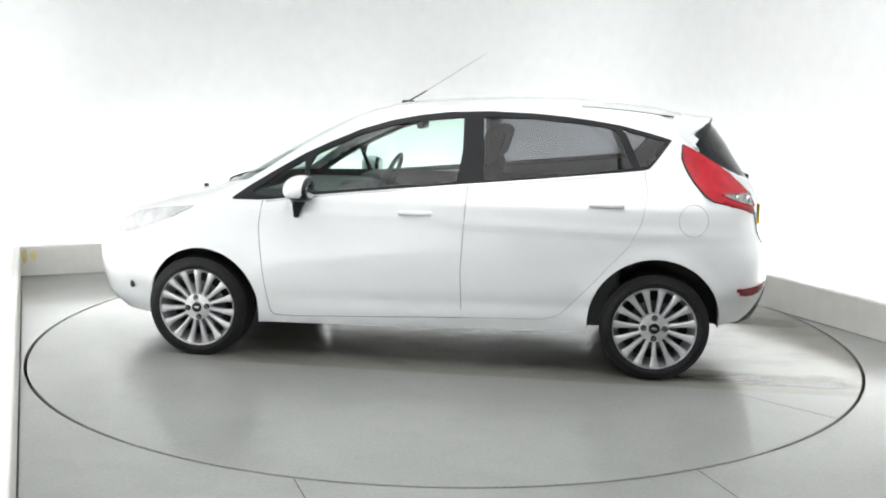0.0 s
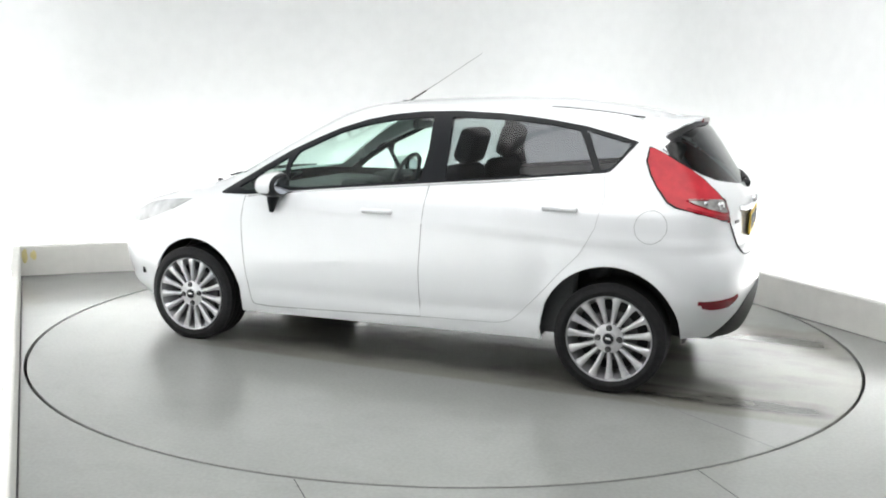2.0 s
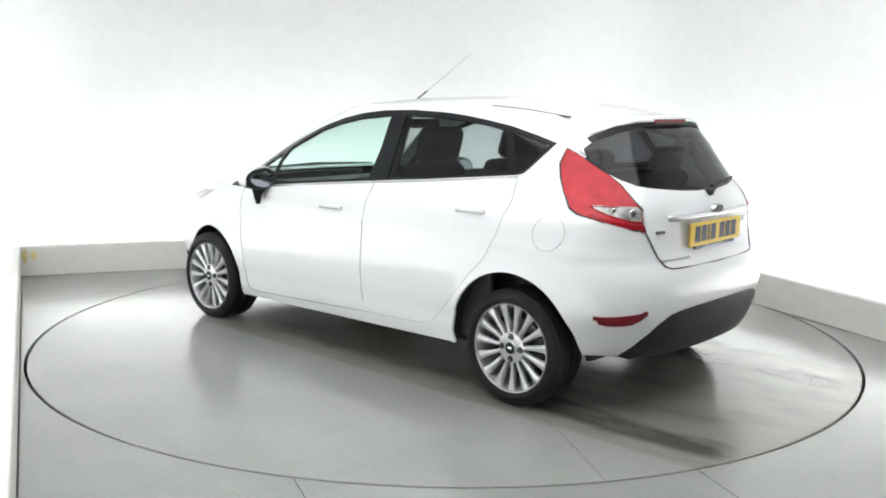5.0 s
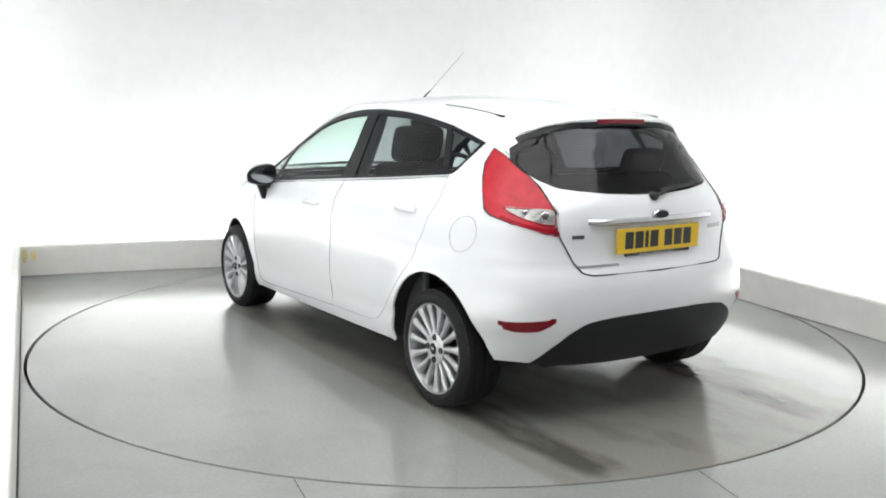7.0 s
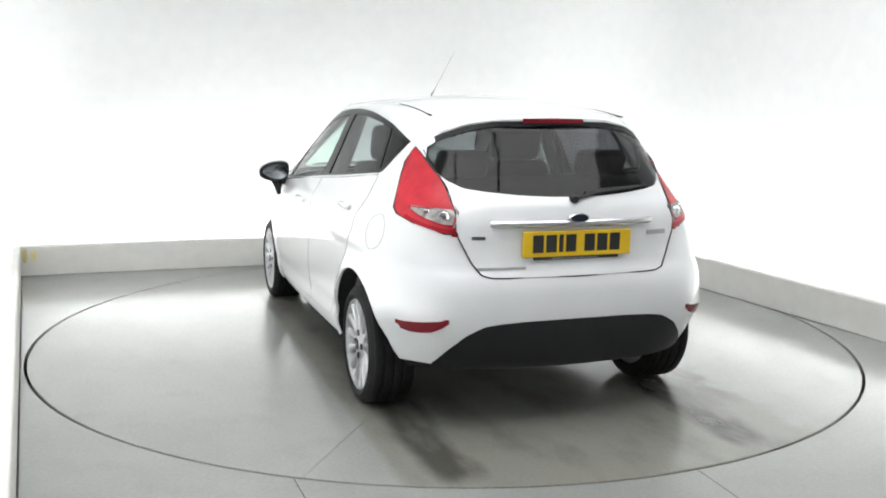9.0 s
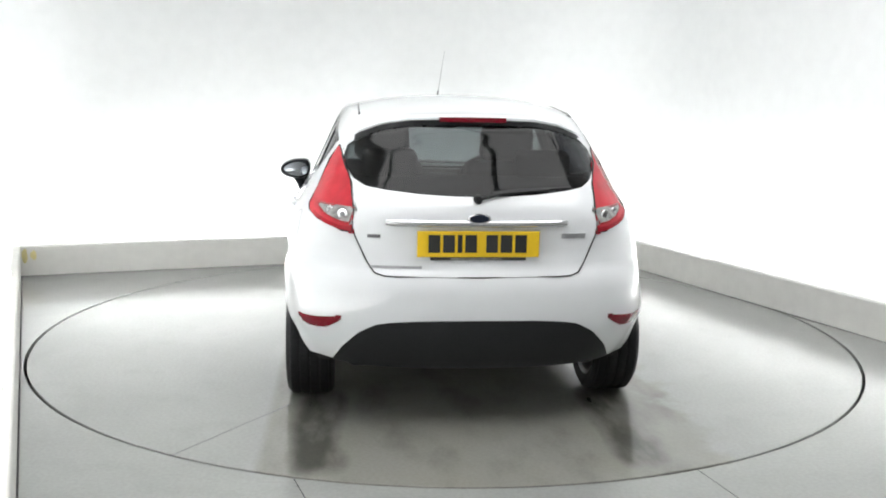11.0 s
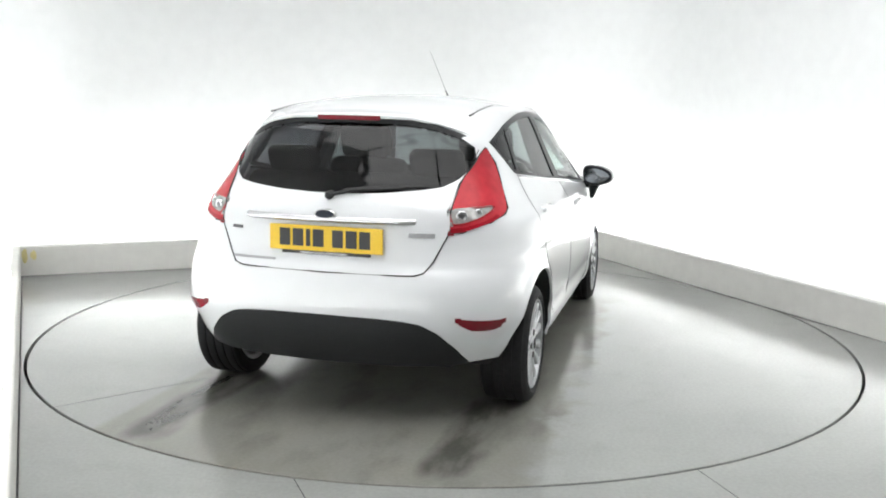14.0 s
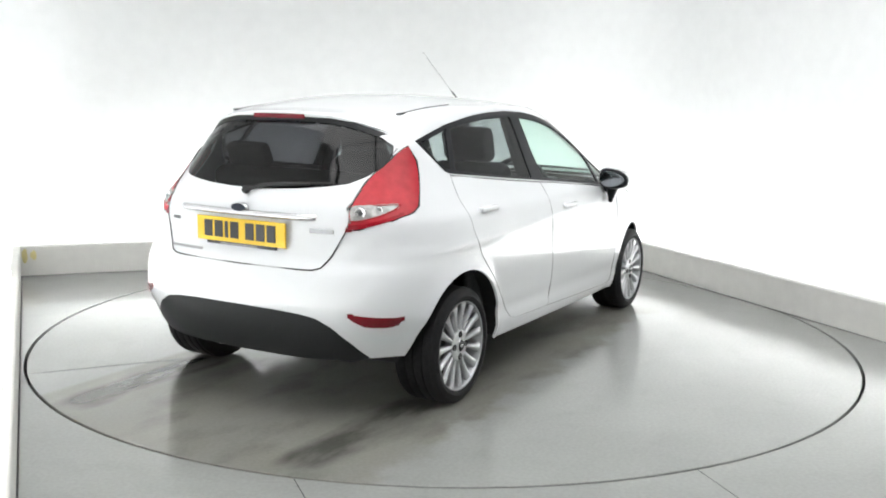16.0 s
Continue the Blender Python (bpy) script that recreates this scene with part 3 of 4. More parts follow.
def shell():
    """The left half of the body skin, cut along all its outlines; coordinates, normals and a label for each face."""
    G = GRID
    h, w = G.shape[:2]
    bm = bmesh.new()
    vs = [[bm.verts.new(p) for p in row] for row in G]
    for i in range(h - 1):
        for j in range(w - 1):
            q = (vs[i][j], vs[i][j + 1], vs[i + 1][j + 1], vs[i + 1][j])
            bm.faces.new(q[::-1])
    bmesh.ops.remove_doubles(bm, verts=bm.verts, dist=0.0004)
    bmesh.ops.recalc_face_normals(bm, faces=bm.faces)
    split_along(bm, arch_field)
    for name, poly, coords, where in CUTS:
        split_along(bm, lambda c: np.where(where(c), signed(poly, coords(c)), 1.0))
    bm.normal_update()
    bm.verts.index_update()
    co = np.array([v.co[:] for v in bm.verts])
    nor = np.array([v.normal[:] for v in bm.verts])
    if ((co - np.array([-.1, 0, .7])) * nor).sum() < 0:
        bmesh.ops.reverse_faces(bm, faces=bm.faces)
        nor = -nor
    seam = co[:, 1] < 1e-4
    nor[seam, 1] = 0
    nor /= np.linalg.norm(nor, axis=1, keepdims=True) + 1e-12
    faces = [[v.index for v in f.verts] for f in bm.faces]
    cen = np.array([f.calc_center_median()[:] for f in bm.faces])
    bm.free()
    tag = {name: np.where(where(cen), signed(poly, coords(cen)), 1.0) for name, poly, coords, where in CUTS}
    inn = {k: v < 0 for k, v in tag.items()}
    label = np.full(len(cen), "quarter", dtype=object)
    label[cen[:, 0] < -1.25] = "quarter"
    label[(cen[:, 2] < 0.672) & (cen[:, 0] < -1.5)] = "bumper_rear"
    label[cen[:, 0] > 0.82] = "wing"
    label[(cen[:, 0] > 1.45) & (cen[:, 2] < 0.66)] = "bumper_front"
    label[inn["bonnet"]] = "bonnet"
    label[inn["headlamp"]] = "headlamp"
    label[inn["grille"]] = "grille"
    label[inn["tailgate"]] = "tailgate"
    label[cen[:, 2] > TOP - 0.004 - droop(cen[:, 0], TOP)] = "roof"
    label[inn["screen"]] = "screen"
    label[inn["door_front"]] = "door_front"
    label[inn["door_rear"]] = "door_rear"
    label[inn["dlo"]] = "window_frame"
    for k in ("glass_front", "glass_rear", "glass_quarter", "glass_nose", "rear_glass", "lamp", "lamp_clear", "reflector", "diffuser"):
        label[inn[k]] = k
    label[inn["lamp_foot"] & (label == "lamp")] = "lamp_foot"
    label[inn["sill"]] = ""
    label[inn["bottom"]] = ""
    label[arch_field(cen) < 0] = ""
    return co, nor, faces, label


CO, NOR, FACES, LABEL = shell()


def panel(name, key, mat, parent, label="", side=0, lift=0.0, thick=0.014):
    """A skin panel of its own with turned-in edges. side: 1 left, -1 right, 0 both halves in one mesh."""
    verts, nors, faces = [], [], []
    picked = [f for f, l in zip(FACES, LABEL) if l == key]
    count = {}
    for f in picked:
        for a, b in zip(f, f[1:] + f[:1]):
            count[(a, b)] = count.get((a, b), 0) + 1
    rim = [(a, b) for a, b in count if (b, a) not in count and not (CO[a, 1] < 1e-4 and CO[b, 1] < 1e-4)]
    for s in ((1, -1) if side == 0 else (side,)):
        flip = np.array([1, s, 1])
        ids = {}

        def vert(i):
            if i not in ids:
                ids[i] = len(verts)
                verts.append((CO[i] + NOR[i] * lift) * flip)
                nors.append(NOR[i] * flip)
            return ids[i]

        for f in picked:
            g = [vert(i) for i in f]
            faces.append(g if s > 0 else g[::-1])
        for a, b in rim:
            t = np.cross(CO[b] - CO[a], NOR[a])
            t = t / (np.linalg.norm(t) + 1e-12)
            n = len(verts)
            # the edge rounds over and turns in
            for i, inset, soft in ((a, 0.0, 0.6), (b, 0.0, 0.6), (b, thick, 0), (a, thick, 0)):
                verts.append((CO[i] + NOR[i] * (lift - inset)) * flip)
                v = t + soft * NOR[i]
                nors.append(v / np.linalg.norm(v) * flip)
            q = [n + 1, n, n + 3, n + 2]
            faces.append(q if s > 0 else q[::-1])
    return mesh_object(name, verts, faces, mat, parent, label, nors)


def skin(x, z):
    """Half width of the body side at a place along it and a height."""
    g = GRID[:64]
    col = int(np.argmin(np.abs(g[30, :, 0] - x)))
    zs = g[:, col, 2]
    i = int(np.clip(np.searchsorted(zs, z), 1, 63))
    f = float(np.clip((z - zs[i - 1]) / (zs[i] - zs[i - 1]), 0, 1))
    lo, hi = (float(np.interp(x, q[:, 0], q[:, 1])) for q in (g[i - 1], g[i]))
    return lo * (1 - f) + hi * f


def tail(y, z):
    """Place along the car of the rear skin at a half width and a height."""
    col = int(np.argmin(np.abs(GRID[50, :84, 1] - abs(y))))
    zs = GRID[:64, col, 2]
    i = min(int(np.searchsorted(zs, z)), 63)
    f = (z - zs[i - 1]) / (zs[i] - zs[i - 1])
    out = []
    for r in (GRID[i - 1], GRID[i]):
        h = r[:84]
        out.append(float(np.interp(abs(y), h[:, 1], h[:, 0])))
    return out[0] * (1 - f) + out[1] * f


def corner_point(w, z, s, proud):
    """Place on the rear corner's skin at w = x + |y| and a height."""
    r = GRID[int(np.argmin(np.abs(GRID[:64, 0, 2] - z)))][:84]
    k = np.interp(w, r[:, 0] + r[:, 1], np.arange(len(r)))
    x, y = (float(np.interp(k, np.arange(len(r)), r[:, i])) for i in (0, 1))
    return x - proud, s * (y + proud), z


def groove(parent, name, pts, radius=0.0024, mat=None):
    mat = mat or JOINT
    bm = bmesh.new()
    tube(bm, pts, radius, 5)
    return part(name, bm, mat, parent, "thin dark panel joint")


def build_car():
    car = new("car")
    tagged(car, "white five-door hatchback with silver multi-spoke alloy wheels", "car")
    panel("rear_quarter", "quarter", PAINT, car, "white painted rear quarter", 0)
    panel("front_wing", "wing", PAINT, car, "white painted front wings", 0)
    panel("front_bumper", "bumper_front", PAINT, car, "", 0)
    panel("rear_bumper", "bumper_rear", PAINT, car, "", 0)
    panel("bonnet", "bonnet", PAINT, car, "", 0)
    panel("roof", "roof", PAINT, car, "", 0)
    panel("windscreen", "screen", CLEAR, car, "clear windscreen glass", 0, -0.004)
    panel("grille", "grille", PLASTIC, car, "black lower grille", 0, -0.02)
    gate = panel("tailgate", "tailgate", PAINT, car, "white tailgate", 0, 0.002)
    panel("rear_window", "rear_glass", REARGLASS, gate, "dark tinted rear window", 0, 0.000)
    panel("diffuser", "diffuser", PLASTIC, car, "dark grey textured plastic bumper insert", 0, 0.004)
    for s, w in ((1, "nearside"), (-1, "offside")):
        d = panel("front_door", "door_front", PAINT, car, "white front door", s, 0.001)
        panel("window_trim", "window_frame", BLACK, car, "black window surround and pillars", s, 0.002)
        panel("window_glass", "glass_front", CLEAR, d, "clear green-tinted door glass", s, -0.003, 0.004)
        panel("quarter_light", "glass_nose", CLEAR, d, "small fixed front glass", s, -0.003, 0.004)
        e = panel("rear_door", "door_rear", PAINT, car, "white rear door", s, 0.001)
        panel("window_glass", "glass_rear", PRIVACY, e, "dark tinted door glass", s, -0.003, 0.004)
        panel("quarter_window", "glass_quarter", PRIVACY, car, "dark tinted quarter glass", s, -0.003, 0.004)
        lamp = panel("tail_lamp", "lamp", RED, car, "large glossy red tail lamp", s, 0.006)
        panel("reversing_lens", "lamp_clear", LENS, lamp, "clear reversing lens", s, 0.007)
        panel("lamp_foot", "lamp_foot", FOOTRED, lamp, "darker red lower lens", s, 0.006)
        panel("rear_reflector", "reflector", DEEPRED, car, "dark red reflector", s, 0.003)
        head = panel("headlamp", "headlamp", HEADLENS, car, "clear headlamp", s, 0.003)
        edge = []
        for (xa, za), (xb, zb) in zip(HEADLAMP[-1:] + HEADLAMP[:5], HEADLAMP[:6]):
            edge += [(xa + (xb - xa) * k / 3, za + (zb - za) * k / 3) for k in range(3)]
        groove(head, "headlamp_seal", [(x, s * (skin(x, z) + 0.001), z) for x, z in edge[:13]], 0.0022)
        groove(lamp, "lamp_seal", [corner_point(w, z, s, 0.003) for w, z in LAMP + LAMP[:1]], 0.0045, GAP)
        # inner fittings of the lamp, seen through its lens
        for w, z, r, mat, nm in ((-1.125, 0.934, 0.024, CHROME, "bulb_reflector"), (-1.005, 0.946, 0.016, CHROME, "bulb_reflector")):
            bm = bmesh.new()
            c = Vector(corner_point(w, z, s, 0.004))
            turn_z = math.atan2(s * 0.45, -0.89) + math.pi / 2
            lathe(bm, [(0.0005, 0.004), (r * 0.35, 0.003), (r * 0.42, -0.004), (r * 0.9, -0.006), (r, -0.004), (r, 0.004)], 24, Matrix.Translation(c) @ Matrix.Rotation(turn_z, 4, "Z"))
            bowl = part(nm, bm, mat, lamp, "small round silver reflector", True)
            bm = bmesh.new()
            lathe(bm, [(0.0005, -0.0065), (r * 0.45, -0.006), (r * 0.5, -0.002)], 16, Matrix.Translation(c) @ Matrix.Rotation(turn_z, 4, "Z"))
            part("bulb", bm, STEEL, bowl, "", True)
        groove(lamp, "lens_edge", [corner_point(w, z, s, 0.008) for w, z in LAMP_CLEAR + LAMP_CLEAR[:1]], 0.0028, FOOTRED)
        # door joints follow the door's lower outline
        for outline_pts, door, thin in ((DOOR_FRONT[:12], d, 0.0019), (DOOR_REAR[3:13], e, 0.0009)):
            dense = []
            for (xa, za), (xb, zb) in zip(outline_pts, outline_pts[1:]):
                dense += [(xa + (xb - xa) * k / 4, za + (zb - za) * k / 4) for k in range(4)]
            groove(door, "door_joint", [(x, s * (skin(x, z) + 0.0014), z) for x, z in dense + outline_pts[-1:]], thin)
        # bright strip under the windows
        bm = bmesh.new()
        tube(bm, [(x, s * (skin(x, z) + 0.004), z - 0.008) for x, z in DLO[18:]], 0.006, 6)
        part("waist_trim", bm, CHROME, car, "bright strip under the windows")
        bm = bmesh.new()
        tube(bm, [(x, s * (skin(x, z) + 0.002), z - 0.017) for x, z in DLO[18:]], 0.0028, 5)
        part("waist_seal", bm, GAP, car)
        for hx, hz, door in ((0.02, 0.835, d), (-0.96, 0.905, e)):
            bm = bmesh.new()
            y0 = skin(hx, hz)
            box(bm, hx - 0.09, hx + 0.09, s * y0 - 0.012, s * y0 + 0.012, hz - 0.0135, hz + 0.0135, 0.011, 3, Matrix.Translation((0, s * 0.011, 0)))
            box(bm, hx - 0.085, hx - 0.05, s * y0 - 0.02, s * y0 + 0.02, hz - 0.012, hz + 0.012, 0.008)
            box(bm, hx + 0.05, hx + 0.085, s * y0 - 0.02, s * y0 + 0.02, hz - 0.012, hz + 0.012, 0.008)
            part("door_handle", bm, PAINT, door, "white door handle", True)
        mirror(car, s)
        # roof ditch moulding
        bm = bmesh.new()
        pts = []
        for x in np.linspace(-1.30, -0.82, 12):
            pts.append((x, s * 0.50, roof_skin(x, 0.50) - 0.001))
        tube(bm, pts, 0.0045, 6)
        part("roof_moulding", bm, PLASTIC, car, "thin black roof moulding")
    # filler flap on one side only
    pts = []
    for i in range(33):
        a = 2 * math.pi * i / 32
        x, z = -1.40 + 0.075 * math.cos(a), 0.838 + 0.078 * math.sin(a)
        pts.append((x, skin(x, z) + 0.0005, z))
    groove(car, "filler_flap", pts, 0.0010)
    # tailgate joint, spoiler, brake lamp and rear furniture
    line = [(tail(y, z) - 0.0025, y, z) for y, z in TAILGATE[0:9]]
    groove(gate, "tailgate_joint", [(x, -y, z) for x, y, z in line[::-1]] + line[1:], 0.0032, GAP)
    spoiler(car)
    rear_furniture(gate)
    under(car)
    cabin(car)
    for x, z in WHEELS:
        for s in (1, -1):
            wheel(car, x, z, s)
    for pts in (((1.20, -0.06), (1.13, 0.53)), ((1.20, 0.05), (1.19, -0.52))):
        (xa, ya), (xb, yb) = pts
        bm = bmesh.new()
        line = []
        for k in range(9):
            y = ya + (yb - ya) * k / 8
            z = 0.958 - 0.012 * k / 8
            half = outline(z, 60)
            xs = float(np.interp(abs(y), half[1][60:][::-1], half[0][60:][::-1]))
            line.append((xs + 0.016, y, z + 0.004))
        tube(bm, line, 0.011, 6, 0.6)
        part("front_wiper", bm, LINER, car, "black windscreen wiper", True)
    for s in (1, -1):
        bm = bmesh.new()
        box(bm, 1.36, 1.39, s * 0.30 - 0.012, s * 0.30 + 0.012, 0.885, 0.906, 0.006)
        part("washer_jet", bm, PLASTIC, car, "small black washer jet", True)
        bm = bmesh.new()
        lathe(bm, [(0.0005, -0.003), (0.018, -0.003), (0.022, 0.0), (0.022, 0.02)], 24, Matrix.Translation((float(np.interp(0.70, outline(0.36, 60)[1][60:][::-1], outline(0.36, 60)[0][60:][::-1])) - 0.004, s * 0.70, 0.36)) @ Matrix.Rotation(radians(90 + s * 48), 4, "Z"))
        part("fog_lamp", bm, PLASTIC, car, "round front fog lamp", True)
    # aerial
    bm = bmesh.new()
    box(bm, 0.17, 0.25, -0.02, 0.02, roof_z(0.21, 0) - 0.02, roof_z(0.21, 0) + 0.012, 0.010)
    aerial = part("aerial", bm, PLASTIC, car, "black whip aerial", True)
    bm = bmesh.new()
    tube(bm, [(0.22, 0, roof_z(0.21, 0)), (0.10, 0, 1.470)], 0.0055, 6, 0.8)
    part("mast", bm, PLASTIC, aerial)
    # upper mast thinned and greyed, so glare from the bright wall is built in
    bm = bmesh.new()
    tube(bm, [(0.10, 0, 1.470), (-0.25, 0, 1.69)], 0.0014, 5, 0.6)
    part("mast_tip", bm, STEEL, aerial)
    return car


def roof_skin(x, y):
    """Height of the roof's skin at a place along the car and a half width."""
    ys, zs = [], []
    for r in GRID[63:]:
        ys.append(float(np.interp(x, r[:, 0], r[:, 1])))
        zs.append(float(np.interp(x, r[:, 0], r[:, 2])))
    return float(np.interp(abs(y), ys[::-1], zs[::-1]))


def roof_z(x, y):
    s = np.clip((x - GRID[63, :, 0].min()) / np.ptp(GRID[63, :, 0]), 0, 1)
    half = float(np.interp(x, GRID[63][:, 0], GRID[63][:, 1]))
    k = min(1, abs(y) / max(half, 0.01))
    return TOP + 0.062 * (4 * s * (1 - s)) ** 0.7 * (1 - k ** 2.4) - float(droop(x, TOP))


def mirror(car, s):
    """Door mirror: painted cap over a black housing and foot, glass facing back."""
    def ellip(cx, cy, cz, rx, ry, rz, keep, mat, name, parent, label=""):
        bm = bmesh.new()
        bmesh.ops.create_uvsphere(bm, u_segments=24, v_segments=14, radius=1)
        for v in bm.verts:
            c = v.co
            c.x = max(c.x, -0.55)
            sx = math.copysign(abs(c.x) ** 0.8, c.x)
            v.co = Vector((cx + rx * sx, s * (cy + ry * math.copysign(abs(c.y) ** 0.75, c.y) - 0.012 * c.z), cz + rz * math.copysign(abs(c.z) ** 0.8, c.z) * (1 - 0.28 * c.y)))
        if keep:
            bmesh.ops.bisect_plane(bm, geom=list(bm.verts) + list(bm.edges) + list(bm.faces), plane_co=(0, 0, keep[0]), plane_no=(0, 0.0, keep[1]), clear_inner=True)
            bmesh.ops.bisect_plane(bm, geom=list(bm.verts) + list(bm.edges) + list(bm.faces), plane_co=(0.585, 0, 0), plane_no=(1, 0, 0), clear_inner=True)
        return part(name, bm, mat, parent, label, True)
    ob = ellip(0.615, 0.899, 0.945, 0.080, 0.098, 0.062, None, BLACK, "door_mirror", car, "door mirror with white cap and black housing")
    ellip(0.621, 0.900, 0.949, 0.082, 0.101, 0.065, (0.908, 1), PAINT, "mirror_cap", ob, "white painted cap")
    bm = bmesh.new()
    lathe(bm, [(0.0005, 0.0), (0.7, 0.0008), (0.97, 0.003), (1.0, 0.006), (0.0005, 0.008)], 36)
    for v in bm.verts:
        e = v.co.x
        v.co = Vector((0.561 + v.co.y, s * (0.896 + e * 0.080), 0.945 + v.co.z * 0.047 * (1 - 0.25 * e)))
    part("mirror_glass", bm, MIRROR, ob, "mirror glass", True)
    bm = bmesh.new()
    tube(bm, [(0.64, s * 0.90, 0.915), (0.66, s * 0.85, 0.885), (0.67, s * 0.79, 0.88)], 0.030, 10, 0.9)
    part("mirror_foot", bm, BLACK, ob, "", True)
    bm = bmesh.new()
    tube(bm, [(0.62, s * 0.885, 0.915), (0.645, s * 0.868, 0.855), (0.655, s * 0.86, 0.795)], 0.045, 12, 0.28)
    part("mirror_stalk", bm, BLACK, ob, "", True)


def spoiler(car):
    """Roof-end spoiler lip over the rear window, thinning to its ends, with a brake lamp set in it."""
    bm = bmesh.new()
    rows = []
    n = 40
    for i in range(n + 1):
        y = -0.56 + 1.12 * i / n
        a = abs(y) / 0.56
        zt = float(np.interp(abs(y), [0, .28, .40, .50, .56], [1.347, 1.338, 1.318, 1.282, 1.245]))
        xb = tail(y, min(zt, 1.384))
        reach = 0.050 * max(0.0, 1 - a ** 3) + 0.002
        zr = min(roof_z(xb + 0.13, y), zt + 0.05 * (1 - a ** 2) + 0.012)
        lap = 0.13 * (1 - a ** 3) + 0.006
        thin = 1 - a ** 4
        zr = zr if a < 0.8 else zt + (zr - zt) * (0.35 + 0.65 * thin)
        sec = [(xb + lap, zr + 0.001), (xb + lap * 0.4, zt + 0.55 * (zr - zt)), (xb - reach * 0.7, zt + 0.012 * thin), (xb - reach, zt + 0.005 * thin), (xb - reach, zt - 0.006 * thin),
               (xb - reach * 0.8, zt - 0.008 * thin), (xb + 0.01, zt - 0.009 * thin), (xb + lap * 0.6, zt - 0.006 * thin)]
        rows.append([bm.verts.new((x, y, z)) for x, z in sec])
    for a, b in zip(rows, rows[1:]):
        for j in range(8):
            bm.faces.new((a[j], a[(j + 1) % 8], b[(j + 1) % 8], b[j]))
    bm.faces.new(rows[0])
    bm.faces.new(rows[-1][::-1])
    sp_ = part("roof_spoiler", bm, PAINT, car, "white roof spoiler lip", True)
    # black band: shade under the lip put into colour, plus the glass's dark edge
    bm = bmesh.new()
    rows = []
    for i in range(n + 1):
        y = -0.553 + 1.106 * i / n
        a = abs(y) / 0.56
        zt = float(np.interp(abs(y), [0, .28, .40, .50, .56], [1.347, 1.338, 1.318, 1.282, 1.245]))
        reach = 0.050 * max(0.0, 1 - a ** 3) + 0.002
        x0, x1 = tail(y, zt - 0.008) - reach * 0.72, tail(y, zt - 0.030) - 0.005
        rows.append([bm.verts.new(p) for p in ((x0, y, zt - 0.0085), (x1, y, zt - 0.030), (x1 + 0.02, y, zt - 0.030), (x0 + 0.05, y, zt - 0.0085))])
    for a, b in zip(rows, rows[1:]):
        for j in range(4):
            bm.faces.new((a[j], a[(j + 1) % 4], b[(j + 1) % 4], b[j]))
    bm.faces.new(rows[0])
    bm.faces.new(rows[-1][::-1])
    part("spoiler_shade_band", bm, PLASTIC, sp_, "black band painting the spoiler's underside shade and the dark glass edge", True)
    bm = bmesh.new()
    rows = []
    for i in range(13):
        y = -0.15 + 0.30 * i / 12
        xb = tail(y, 1.345) - 0.056
        rows.append([bm.verts.new((xb + dx, y, z)) for dx, z in ((0.03, 1.350), (-0.004, 1.347), (-0.004, 1.327), (0.03, 1.325))])
    for a, b in zip(rows, rows[1:]):
        for j in range(4):
            bm.faces.new((a[j], a[(j + 1) % 4], b[(j + 1) % 4], b[j]))
    bm.faces.new(rows[0])
    bm.faces.new(rows[-1][::-1])
    part("brake_lamp", bm, DEEPRED, sp_, "dark red high-level brake lamp")


def on_tail(bm, y0, y1, z0, z1, proud, thick=0.01, steps=8, bevel=0):
    """A plate that follows the tailgate's skin."""
    rows = []
    for i in range(steps + 1):
        y = y0 + (y1 - y0) * i / steps
        x0, x1 = tail(y, z0), tail(y, z1)
        rows.append([bm.verts.new(p) for p in ((x0 + thick, y, z0), (x0 - proud, y, z0), (x1 - proud, y, z1), (x1 + thick, y, z1))])
    for a, b in zip(rows, rows[1:]):
        for j in range(4):
            bm.faces.new((a[j], a[(j + 1) % 4], b[(j + 1) % 4], b[j]))
    bm.faces.new(rows[0])
    bm.faces.new(rows[-1][::-1])
    return bm


